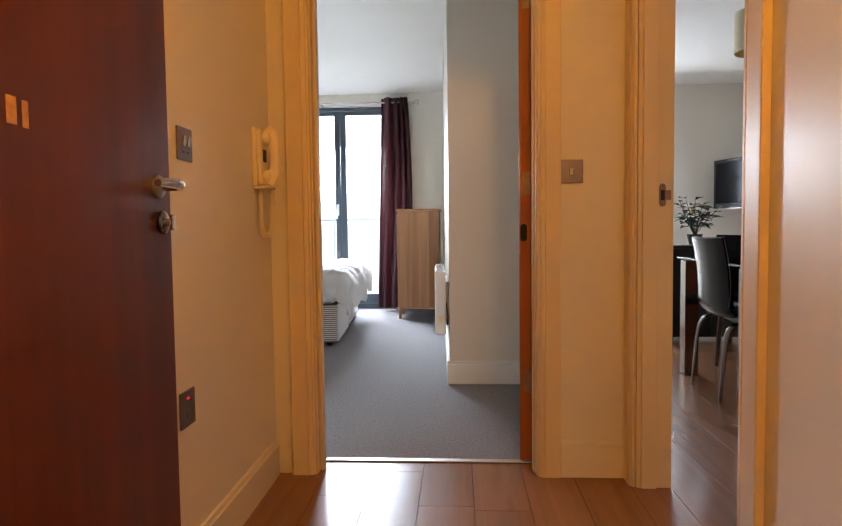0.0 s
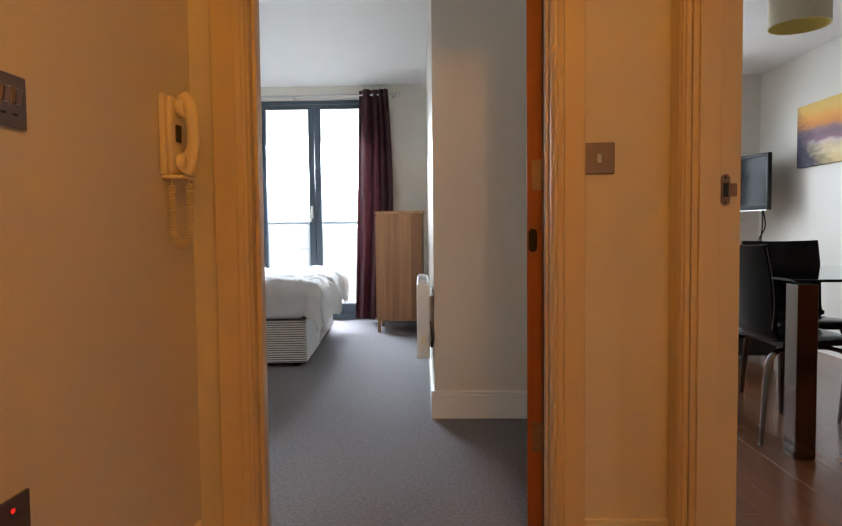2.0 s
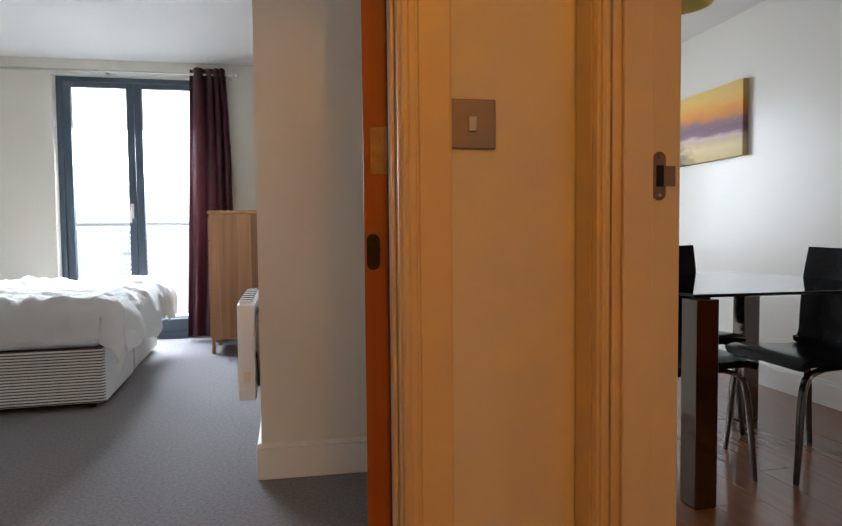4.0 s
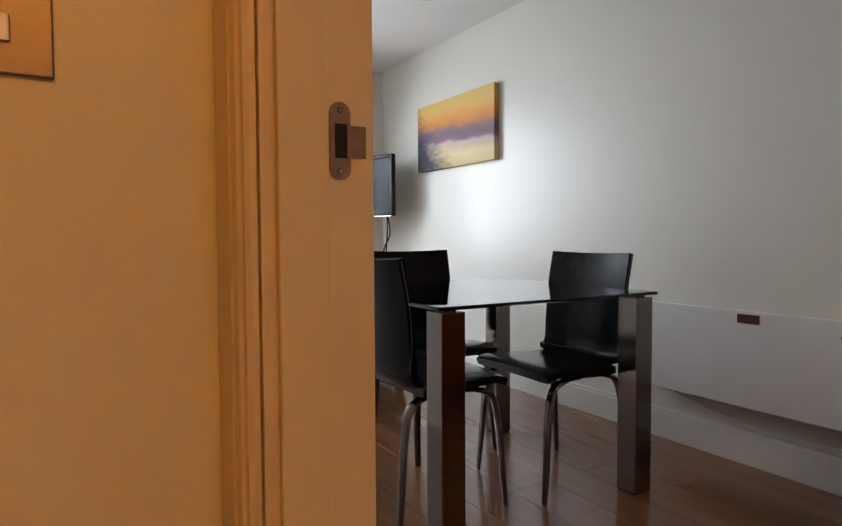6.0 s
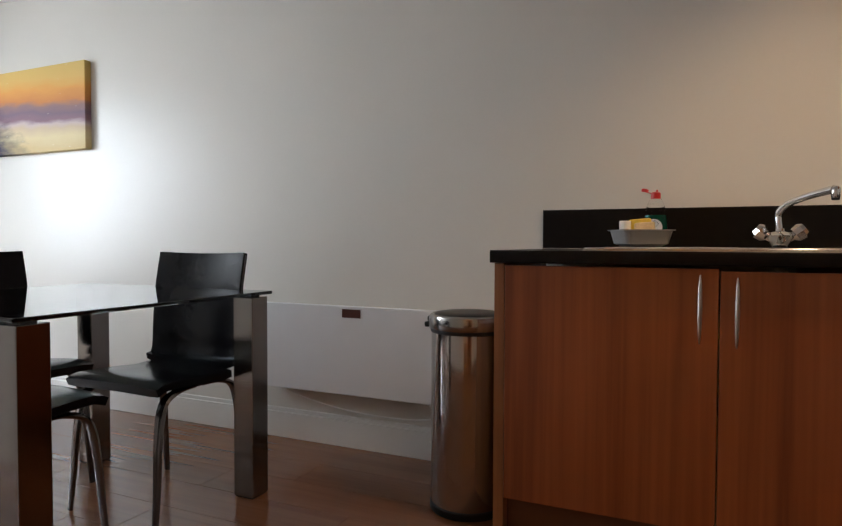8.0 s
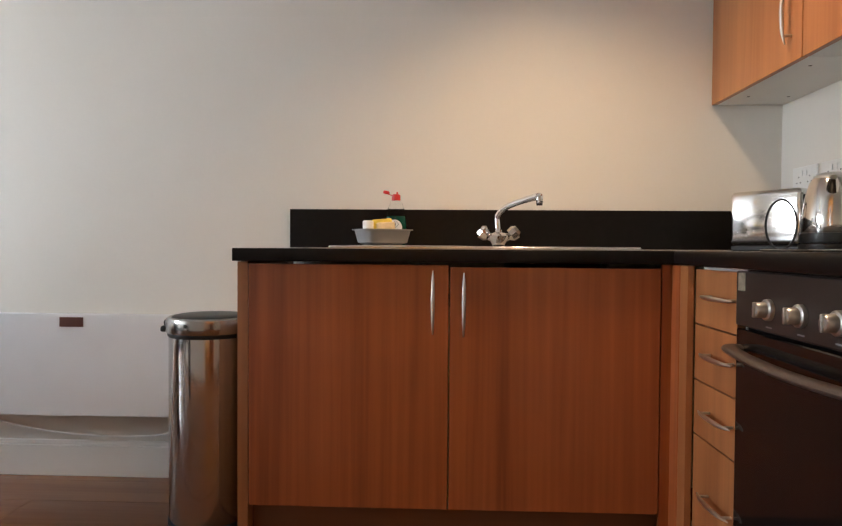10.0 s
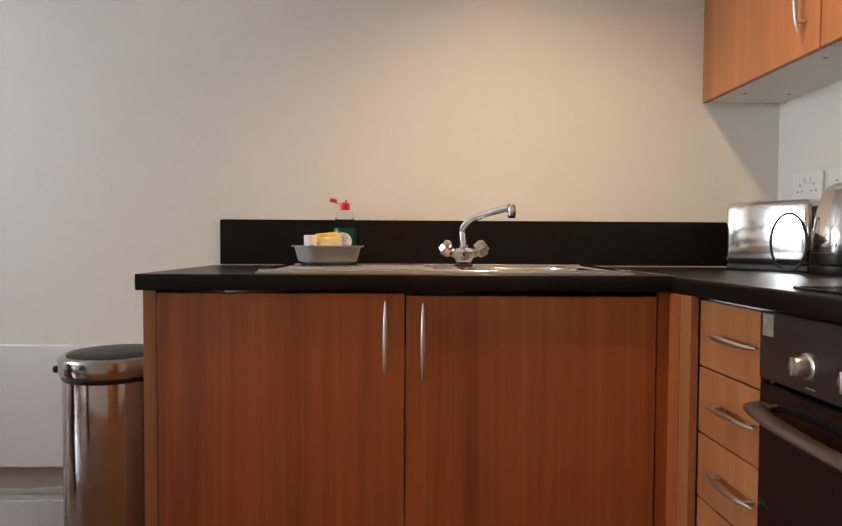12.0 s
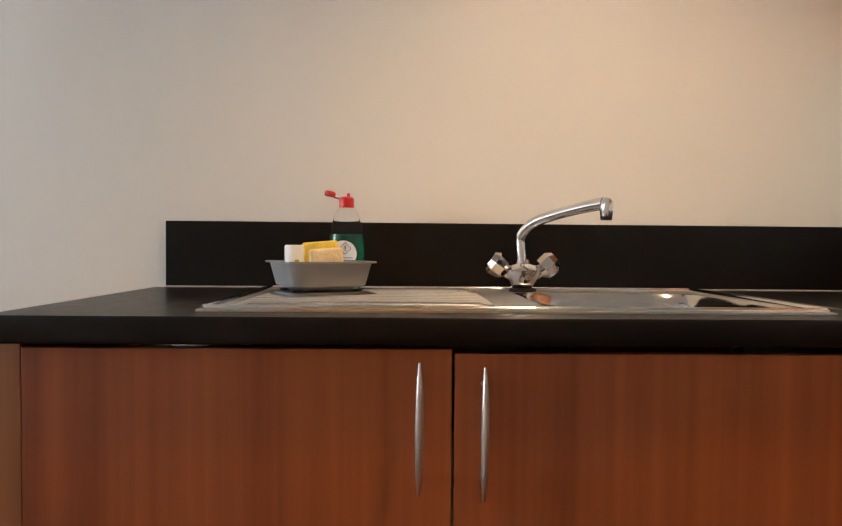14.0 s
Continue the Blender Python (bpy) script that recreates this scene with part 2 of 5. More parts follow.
def wall_y(name, x0, x1, y0, y1, h, mat=None, holes=(), label="cream painted plaster wall"):
    pieces, y = [], y0
    for a, b, c, d in sorted(holes):
        pieces.append(box_bm(x0, x1, y, a, 0, h))
        if c > 0: pieces.append(box_bm(x0, x1, a, b, 0, c))
        pieces.append(box_bm(x0, x1, a, b, d, h))
        y = b
    pieces.append(box_bm(x0, x1, y, y1, 0, h))
    return structure(name, join_bm(*pieces), mat or WALL, label, "wall")


wall_y("wall_hall_west", HX0 - 0.12, HX0, -0.7, SW0, HC)
wall_x("wall_hall_back", -0.82, -0.7, HX0 - 0.12, EX1, HC)
wall_x("wall_switch", SW0, SW1, BX, HX1, 2.7, holes=[(BD0 - 0.025, BD1 + 0.025, 0, DH + 0.025)])
wall_y("wall_hall_east", HX1, EX1, -0.7, LY, 2.7, WALL_LIV, holes=[(LD0 - 0.025, LD1 + 0.025, 0, DH + 0.025)])
wall_x("wall_pier", PY, PY + 0.12, PX, HX1, 2.7)
SKEW = Matrix.Identity(4)
SKEW[0][1], SKEW[0][3] = -0.031, 0.031 * PY      # the bedroom's east wall runs slightly out of square
structure("wall_bedroom_east", moved(box_bm(PX, PX + 0.12, PY + 0.121, BY - 0.001, 0, 2.7), SKEW), WALL, "cream painted plaster wall", "wall")
wall_y("wall_bedroom_west", BX - 0.12, BX, SW0, BY + 0.25, 2.7)
BW0, BW1, BWT = -1.51, -0.19, 2.425
wall_x("wall_bedroom_window", BY, BY + 0.25, BX, PX + 0.12, 2.7, holes=[(BW0, BW1, 0, BWT)])
wall_y("wall_long", W, W + 0.12, KY - 0.12, LY + 0.25, 2.5, WALL_LIV, label="off-white satin painted long wall")
wall_x("wall_kitchen", KY - 0.12, KY, EX1, W, 2.5, WALL_LIV)
LW0, LW1 = 1.45, 2.65
wall_x("wall_living_window", LY, LY + 0.25, EX1, W, 2.5, WALL_LIV, holes=[(LW0, LW1, 0, 2.2)])
structure("ceiling_hall", box_bm(HX0, HX1, -0.7, SW0, HC, HC + 0.1), CEIL, "white painted hall ceiling", "ceiling")
structure("ceiling_living", box_bm(EX1, W, KY, LY, LC, LC + 0.1), CEIL, "white painted living room ceiling", "ceiling")
structure("ceiling_bedroom", box_bm(BX, HX1, SW1, BY, BC, BC + 0.1), CEIL, "white painted bedroom ceiling", "ceiling")
structure("floor_base", box_bm(BX - 0.12, W + 0.12, -0.82, BY + 0.25, -0.2, -0.012), SUBFLOOR, "dark underfloor below the boards", "floor")
structure("floor_bedroom", box_bm(BX, HX1, SW1 + 0.02, BY, -0.011, 0.0), CARPET, "grey short-pile bedroom carpet", "floor")


# ---- trim ----
SKIRT_H = 0.142


def skirting(name, a, b, out, mat, label, skew=None):
    """A skirting board from a to b (x, y), standing out to the side given."""
    (x0, y0), (x1, y1) = a, b
    ox, oy = out
    def slab(d, z0, z1, bevel):
        return box_bm(min(x0, x1) + min(0, ox * d), max(x0, x1) + max(0, ox * d), min(y0, y1) + min(0, oy * d), max(y0, y1) + max(0, oy * d), z0, z1, bevel)
    bm = join_bm(slab(0.018, 0, SKIRT_H - 0.02, 0.002), slab(0.011, SKIRT_H - 0.02, SKIRT_H, 0.004))
    if skew: moved(bm, skew)
    return structure(name, bm, mat, label, "skirting board")


def architrave_bm(width, length, depth=0.02):
    """Moulded board: stands on z, width along x, thickness along -y."""
    prof = [(0, 0), (0, -depth * 0.9), (0.004, -depth), (width * 0.66, -depth), (width * 0.68, -depth * 0.8), (width * 0.72, -depth * 0.8), (width * 0.74, -depth * 0.95),
            (width - 0.013, -depth * 0.85), (width - 0.010, -depth * 0.65), (width - 0.003, -depth * 0.6), (width, -depth * 0.35), (width, 0)]
    bm = bmesh.new()
    lo = [bm.verts.new((x, y, 0)) for x, y in prof]
    hi = [bm.verts.new((x, y, length)) for x, y in prof]
    n = len(prof)
    for i in range(n):
        bm.faces.new((lo[i], lo[(i + 1) % n], hi[(i + 1) % n], hi[i]))
    bm.faces.new(lo[::-1]); bm.faces.new(hi)
    return bm


def doorway(name, m, width, depth, label, arch_l, arch_r):
    """Lining, stops and moulded architraves round an opening; local x across, y into the wall, z up."""
    root = new(name)
    root.matrix_world = m
    tagged(root, label, "door frame", kind="structure")
    part("lining", box_bm(-0.022, 0, 0.001, depth - 0.001, 0, DH + 0.022, 0.001), WARMED_TRIM, root)
    part("lining", box_bm(width, width + 0.022, 0.001, depth - 0.001, 0, DH + 0.022, 0.001), WARMED_TRIM, root)
    part("lining", box_bm(0, width, 0.001, depth - 0.001, DH, DH + 0.022, 0.001), WARMED_TRIM, root)
    part("architrave", moved(architrave_bm(arch_l, DH + 0.02), Matrix.Translation((-arch_l - 0.005, -0.001, 0))), WARMED_TRIM, root)
    part("architrave", moved(architrave_bm(arch_r, DH + 0.02), Matrix.Translation((width + 0.005 + arch_r, -0.001, 0)) @ Matrix.Diagonal((-1, 1, 1, 1))), WARMED_TRIM, root)
    part("architrave", box_bm(-arch_l - 0.005, width + arch_r + 0.005, -0.02, -0.001, DH + 0.021, DH + 0.11, 0.004), WARMED_TRIM, root)
    return root


bed_frame = doorway("door_frame_bedroom", pose(BD0, SW0, 0), BD1 - BD0, SW1 - SW0, "cream gloss bedroom door frame with moulded architrave, tinted lamp-warm", 0.094, 0.086)
part("door_stop", box_bm(BD1 - BD0 - 0.008, BD1 - BD0 - 0.001, 0.03, 0.075, 0, DH, 0.002), WARMED_TRIM, bed_frame)
part("door_stop", box_bm(0.001, 0.014, 0.03, 0.075, 0, DH, 0.002), WARMED_TRIM, bed_frame)
liv_frame = doorway("door_frame_living", pose(HX1, LD1, 0, 0, 0, -90), LD1 - LD0, EX1 - HX1, "cream gloss living room door frame with lock keep, tinted lamp-warm", 0.094, 0.10)
part("door_stop", box_bm(0.001, 0.011, 0.016, 0.070, 0, DH, 0.002), WARMED_TRIM, liv_frame)
part("door_stop", box_bm(LD1 - LD0 - 0.010, LD1 - LD0 - 0.001, 0.016, 0.070, 0, DH, 0.002), WARMED_TRIM, liv_frame)

# lock keep in the living-room frame
def stadium_bm(w, h, thick, lip=0.0):
    """A round-ended plate in the y-z plane, standing out along +x, with an optional strike lip at one side."""
    bm = bmesh.new()
    n, r = 14, w / 2
    pts = [(r * math.cos(math.pi * k / n), h / 2 - r + r * math.sin(math.pi * k / n)) for k in range(n + 1)]
    pts += [(-r * math.cos(math.pi * k / n), -h / 2 + r - r * math.sin(math.pi * k / n)) for k in range(n + 1)]
    if lip: pts += [(r, -0.017), (r + lip, -0.017), (r + lip, 0.017), (r, 0.017)]
    lo, hi = [bm.verts.new((0, y, z)) for y, z in pts], [bm.verts.new((thick, y, z)) for y, z in pts]
    for i in range(len(pts)):
        bm.faces.new((lo[i], lo[(i + 1) % len(pts)], hi[(i + 1) % len(pts)], hi[i]))
    bm.faces.new(lo[::-1]); bm.faces.new(hi)
    return bm


# Brownish steel, its red-brown reflection tinted into the base colour.
KEEP_STEEL = material("brown_tinted_steel", (0.34, 0.19, 0.12), 0.34, 1.0, vary=0.2, scale=60)
keep = part("lock_keep", moved(stadium_bm(0.024, 0.082, 0.0016, 0.018), Matrix.Translation((0.0008, 0.086, 1.062))), KEEP_STEEL, liv_frame, "worn steel lock keep tinted with its red-brown reflection")
part("keep_hole", box_bm(0.0018, 0.0029, 0.080, 0.094, 1.044, 1.080), BLACK_PLASTIC, keep)
for zz in (1.030, 1.094):
    part("screw", moved(lathe_bm([(0.0032, 0), (0.0025, 0.0012)], 12, "x"), Matrix.Translation((0.0025, 0.086, zz))), SMOKE_CHROME, keep)

skirting("skirting_hall_west", (HX0, -0.68), (HX0, SW0 - 0.024), (1, 0), TRIM, "cream painted hall skirting board")
skirting("skirting_switch", (BD1 + 0.092, SW0), (HX1 - 0.001, SW0), (0, -1), TRIM, "cream painted skirting board under the light switch")
skirting("skirting_hall_east", (HX1, -0.68), (HX1, LD0 - 0.106), (-1, 0), TRIM, "cream painted hall skirting board")
skirting("skirting_pier", (PX - 0.018, PY), (HX1, PY), (0, -1), TRIM_WHITE, "white painted bedroom skirting board")
skirting("skirting_bedroom_east", (PX, PY + 0.002), (PX, BY - 0.001), (-1, 0), TRIM_WHITE, "white painted bedroom skirting board", SKEW)
skirting("skirting_long", (W, 2.62), (W, LY), (-1, 0), TRIM_WHITE, "white painted living room skirting board")
skirting("skirting_living_window", (LW1, LY), (W - 0.02, LY), (0, -1), TRIM_WHITE, "white painted living room skirting board")
structure("threshold_strip", box_bm(BD0, BD1, SW1 + 0.004, SW1 + 0.036, 0.0005, 0.006, 0.002), STEEL, "metal carpet threshold strip in the bedroom doorway", "threshold strip")


# ---- hall things ----
def front_door():
    t = thing("front_door", "dark red mahogany front door standing open against the wall", "door", (-0.105, 1.70, 0))
    leaf = part("leaf", box_bm(-0.044, 0, -0.83, 0, 0.008, 2.035, 0.0015), MAHOGANY, t)
    for y, z, w in ((-0.508, 1.136, 0.022), (-0.478, 1.134, 0.014)):
        part("scuff", box_bm(-0.0002, 0.0006, y - w / 2, y + w / 2, z - 0.02, z + 0.022, 0.0002), SCUFF, leaf, "bare pale scuff mark")
    lever = part("lever_handle", join_bm(tube_bm([(0.006, -0.061, 1.052), (0.03, -0.061, 1.052), (0.052, -0.064, 1.053), (0.060, -0.085, 1.055), (0.060, -0.13, 1.055), (0.058, -0.175, 1.052)],
                                                [0.010, 0.010, 0.012, 0.012, 0.011, 0.008], 12, 5)), CHROME, t, "chrome lever handle", True)
    part("rose", moved(lathe_bm([(0.026, 0.0005), (0.026, 0.007), (0.022, 0.010), (0.012, 0.011)], 32, "x"), Matrix.Translation((0, -0.061, 1.052))), STEEL, lever, smooth=True)
    lock = part("lock_rose", moved(lathe_bm([(0.026, 0.0005), (0.026, 0.007), (0.021, 0.010), (0.010, 0.011)], 32, "x"), Matrix.Translation((0, -0.046, 0.973))), SMOKE_CHROME, t, smooth=True)
    part("thumb_turn", join_bm(moved(lathe_bm([(0.009, 0.01), (0.008, 0.022)], 16, "x"), Matrix.Translation((0, -0.046, 0.973))), box_bm(0.02, 0.032, -0.052, -0.040, 0.955, 0.991, 0.004)), CHROME, lock, smooth=True)


SCUFF = material("bare_wood_scuff", (0.45, 0.26, 0.12), 0.7, vary=0.3, scale=60)
PLATE = material("brushed_nickel_plate", (0.25, 0.20, 0.185), 0.42, 1.0, vary=0.06, scale=30)
BRASSY = material("brassy_chrome", (0.78, 0.66, 0.46), 0.2, 1.0, vary=0.05)
front_door()


def light_switch():
    t = thing("light_switch", "square brushed nickel one-gang light switch on the wall", "light switch", (0.984, SW0 - 0.0005, 1.16))
    part("plate", box_bm(-0.0435, 0.0435, -0.006, 0, -0.0435, 0.0435, 0.002), PLATE, t)
    part("rocker", moved(box_bm(-0.0082, 0.0082, -0.008, -0.0005, -0.0135, 0.0135, 0.002), Matrix.Translation((0, -0.003, 0)) @ Matrix.Rotation(radians(8), 4, "X")), BRASSY, t, "polished rocker")


def side_plate(z, label, spur):
    t = thing("fused_spur" if spur else "light_switch", label, "fused spur" if spur else "light switch", (HX0 + 0.0005, 1.868 if spur else 1.90, z), 90)
    part("plate", box_bm(-0.0435, 0.0435, -0.006, 0, -0.0435 if not spur else -0.048, 0.0435 if not spur else 0.048, 0.002), PLATE, t)
    if spur:
        part("indicator_lamp", box_bm(-0.004, 0.004, -0.008, -0.005, 0.024, 0.031, 0.0015), RED_LED, t, "small red indicator lamp")
        part("fuse_carrier", box_bm(-0.012, 0.012, -0.0085, -0.005, -0.026, -0.004, 0.002), PLATE, t)
    else:
        for x in (-0.014, 0.014):
            part("rocker", moved(box_bm(-0.0075, 0.0075, -0.010, 0, -0.014, 0.014, 0.002), Matrix.Translation((x, -0.004, 0.008)) @ Matrix.Rotation(radians(9), 4, "X")), CHROME, t)
        for x in (-0.014, 0.014):
            part("marking", box_bm(x - 0.006, x + 0.006, -0.0066, -0.0058, -0.024, -0.020), BLACK_PLASTIC, t)


RED_LED = glow("red_indicator", (0.9, 0.02, 0.02), 0.9)
light_switch()
side_plate(1.182, "square brushed nickel two-gang light switch on the wall", False)
side_plate(0.487, "brushed nickel fused spur with red indicator light", True)


# Dark brown that paints the shade in the gap behind the handset.
GAP_SHADE = material("recess_shade", (0.05, 0.03, 0.015), 0.6)


def intercom():
    t = thing("intercom_handset", "cream plastic door entry handset with coiled cord", "intercom", (HX0 + 0.0005, 2.45, 1.112))
    part("base", join_bm(box_bm(0, 0.016, 0, 0.088, 0, 0.205, 0.004), box_bm(0.0155, 0.030, 0.006, 0.082, 0.004, 0.2, 0.007, 3)), CREAM_PLASTIC, t, smooth=True)
    part("handset_gap_shade", box_bm(0.0295, 0.036, 0.030, 0.058, 0.085, 0.13, 0.003), GAP_SHADE, t, "dark block painting the shaded gap behind the handset")
    part("handset", join_bm(tube_bm([(0.044, 0.048, 0.010), (0.057, 0.048, 0.035), (0.067, 0.048, 0.075), (0.069, 0.048, 0.11), (0.066, 0.048, 0.15), (0.056, 0.048, 0.185), (0.042, 0.048, 0.206)], [0.014, 0.016, 0.012, 0.011, 0.013, 0.017, 0.012], 16, 6, 1.4),
                            moved(lathe_bm([(0.022, 0), (0.025, 0.010), (0.022, 0.022), (0.012, 0.027)], 24, "x"), Matrix.Translation((0.031, 0.048, 0.034))),
                            moved(lathe_bm([(0.022, 0), (0.026, 0.010), (0.023, 0.022), (0.012, 0.027)], 24, "x"), Matrix.Translation((0.031, 0.048, 0.172)))), CREAM_PLASTIC, t, smooth=True)
    part("shelf", box_bm(0.002, 0.058, 0.004, 0.086, -0.010, -0.0005, 0.004, 3), CREAM_PLASTIC, t, smooth=True)
    line = [Vector((0.022, 0.02, 0.002)), Vector((0.022, 0.018, -0.035)), Vector((0.020, 0.020, -0.14)), Vector((0.026, 0.034, -0.176)), Vector((0.040, 0.056, -0.176)), Vector((0.048, 0.064, -0.14)), Vector((0.050, 0.064, -0.035)), Vector((0.046, 0.05, 0.004))]
    lengths = [(q - p).length for p, q in zip(line, line[1:])]
    total, pts, n = sum(lengths), [], 1000
    for i in range(n + 1):
        along, k = total * i / n, 0
        while k < len(lengths) - 1 and along > lengths[k]:
            along -= lengths[k]
            k += 1
        u = i / n
        p = line[k].lerp(line[k + 1], min(1.0, along / lengths[k]))
        d = (line[k + 1] - line[k]).normalized()
        side = d.cross(Vector((1, 0, 0))).normalized()
        r = 0.0085 if 0.07 < u < 0.93 else 0.001
        ang = u * 2 * math.pi * 52
        pts.append(p + r * (math.cos(ang) * Vector((1, 0, 0)) + math.sin(ang) * side))
    part("coiled_cord", tube_bm(pts, 0.0020, 5, 1), CREAM_PLASTIC, t, smooth=True)


intercom()


# Unseen bulb holder, added so that an inferred lamp has a fitting.
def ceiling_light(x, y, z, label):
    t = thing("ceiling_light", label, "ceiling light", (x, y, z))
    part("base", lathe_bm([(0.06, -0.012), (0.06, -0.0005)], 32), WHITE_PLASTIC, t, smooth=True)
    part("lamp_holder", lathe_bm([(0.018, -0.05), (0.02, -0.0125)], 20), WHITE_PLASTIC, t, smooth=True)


ceiling_light(0.86, 0.55, HC, "unseen bulb holder added for the hall lamp")
ceiling_light(2.68, 1.60, LC, "unseen bulb holder added for the kitchen lamp")


# ---- bedroom ----
def bedroom_door():
    t = thing("bedroom_door", "orange-brown wooden bedroom door standing open", "door", (0.804, SW1 + 0.014, 0), -13)
    leaf = part("leaf", box_bm(0, 0.047, 0, 0.78, 0.012, 2.03, 0.0015), ORANGE_WOOD, t)
    for z in (0.333, 1.128, 1.85):
        part("hinge", join_bm(box_bm(0.014, 0.046, -0.0022, 0.0005, z - 0.045, z + 0.045, 0.0006), moved(lathe_bm([(0.005, -0.045), (0.005, 0.045)], 12), Matrix.Translation((0.048, -0.004, z)))), HINGE, leaf, "worn steel hinge")
    lp = part("latch_plate", moved(stadium_bm(0.026, 0.07, 0.0018), Matrix.Translation((0.018, 0.0, 0.933)) @ Matrix.Rotation(radians(-90), 4, "Z")), DARK_METAL, leaf, "dark tarnished latch plate")
    part("latch", moved(lathe_bm([(0.011, 0), (0.010, 0.009), (0.005, 0.012)], 16, "y"), Matrix.Translation((0.022, -0.0138, 0.938))), DARK_METAL, lp, smooth=True)


ORANGE_WOOD = wood("orange_wood", (0.26, 0.075, 0.02), (0.40, 0.13, 0.036), 0.4, "z", 10, 80)
HINGE = material("tarnished_steel", (0.30, 0.22, 0.17), 0.45, 1.0, vary=0.25, scale=40)
DARK_METAL = material("dark_bronze", (0.035, 0.027, 0.022), 0.4, 0.8, vary=0.3, scale=60)
bedroom_door()


def striped(name):
    """Ticking fabric: thin dark lines on off-white, level on the base."""
    m = material(name, (0.62, 0.60, 0.57), 0.9, vary=0.06, scale=20, bump=0.2)
    nt = m.node_tree
    b = nt.nodes["Principled BSDF"]
    src = b.inputs["Base Color"].links[0].from_socket
    tc = nt.nodes.new("ShaderNodeTexCoord")
    sep = nt.nodes.new("ShaderNodeSeparateXYZ")
    nt.links.new(tc.outputs["Object"], sep.inputs[0])
    mul = nt.nodes.new("ShaderNodeMath"); mul.operation = "MULTIPLY"; mul.inputs[1].default_value = 1 / 0.0165
    fr = nt.nodes.new("ShaderNodeMath"); fr.operation = "FRACT"
    gt = nt.nodes.new("ShaderNodeMath"); gt.operation = "GREATER_THAN"; gt.inputs[1].default_value = 0.58
    nt.links.new(sep.outputs[2], mul.inputs[0]); nt.links.new(mul.outputs[0], fr.inputs[0]); nt.links.new(fr.outputs[0], gt.inputs[0])
    mx = nt.nodes.new("ShaderNodeMix"); mx.data_type = "RGBA"
    nt.links.new(gt.outputs[0], mx.inputs["Factor"]); nt.links.new(src, mx.inputs["A"]); mx.inputs["B"].default_value = (0.07, 0.065, 0.07, 1)
    nt.links.new(mx.outputs["Result"], b.inputs["Base Color"])
    return m


TICKING = striped("striped_ticking")
DIVAN = material("pale_divan_fabric", (0.55, 0.54, 0.54), 0.9, vary=0.05, scale=15, bump=0.2)


def duvet_bm(w, l, h, top):
    """A puffed cover over the mattress: hangs over the edges, with folds and quilted puckers. Local x left (-w..0), y away (0..l)."""
    bm = bmesh.new()
    nx, ny = 110, 110
    over = 0.10
    grid = []
    for j in range(ny + 1):
        row = []
        for i in range(nx + 1):
            u, v = -w - over - 0.3 + (w + 2 * over + 0.6) * i / nx, -over - 0.215 + (l + over + 0.215) * j / ny
            ex, ey = max(0, u - (over - 0.06), -w - over + 0.06 - u), max(0, -over + 0.06 - v)
            d = math.hypot(ex, ey)
            r = 0.11
            if d < r * 1.57:
                drop, out = r * (1 - math.cos(d / r)), r * math.sin(d / r)
            else:
                drop, out = r + (d - r * 1.57), r
            k = out / d if d > 1e-6 else 1
            x = u - (ex if u > 0 else -ex) + (ex * k if u > 0 else -ex * k)
            y = v + ey - ey * k
            if u <= 0 and u >= -w: x = u
            z = top - drop
            p = Vector((x * 3.2, y * 3.2, z * 2))
            f = noise.fractal(p, 1.0, 2.0, 4)
            fold = 0.026 * math.sin(9 * (y if ex > ey else x) + 4 * noise.noise(p * 0.7)) * min(1, drop / 0.15)
            z += 0.035 * f * (1 if drop < 0.1 else 0.4) + 0.05 * abs(noise.noise(Vector((x * 7 + y * 3, y * 5 - x * 2, 3.1)))) - 0.03 * abs(noise.noise(Vector((x * 16, y * 11, 7.7)))) + (0.03 * math.sin((y + 0.2 * x) * 6.5) if ex > 0 and drop > 0.2 else 0)
            sgn = 1 if u > -w / 2 else -1
            if ex > 0: x += sgn * (fold + 0.02 * f)
            if ey > 0: y -= fold + 0.02 * f
            row.append(bm.verts.new((x, y, z)))
        grid.append(row)
    for j in range(ny):
        for i in range(nx):
            bm.faces.new((grid[j][i], grid[j][i + 1], grid[j + 1][i + 1], grid[j + 1][i]))
    bmesh.ops.solidify(bm, geom=bm.faces[:], thickness=0.02)
    return bm


def bed():
    t = thing("bed", "divan bed with striped base, made up with white bedding", "bed", (-0.43, 5.29, 0), 4)
    b = part("base", box_bm(-1.5, 0, 0, 0.93, 0.035, 0.345, 0.02, 3), TICKING, t, "striped ticking divan base")
    for x in (-1.4, -0.08):
        for y in (0.08, 1.8):
            part("castor", moved(lathe_bm([(0.02, 0), (0.024, 0.02), (0.018, 0.036)], 16), Matrix.Translation((x, y, 0))), BLACK_PLASTIC, t)
    part("side_panel", box_bm(-0.002, 0.004, 0.03, 0.80, 0.04, 0.34, 0.003), DIVAN, b, "plain pale side fabric")
    part("base", box_bm(-1.5, 0, 0.94, 1.87, 0.035, 0.345, 0.02, 3), DIVAN, t, "plain pale divan base")
    part("mattress", box_bm(-1.49, -0.01, 0.01, 1.86, 0.347, 0.56, 0.05, 3), WHITE_FABRIC, t)
    part("duvet", duvet_bm(1.5, 1.9, 0.3, 0.62), WHITE_FABRIC, t, "white cotton duvet", True)


bed()


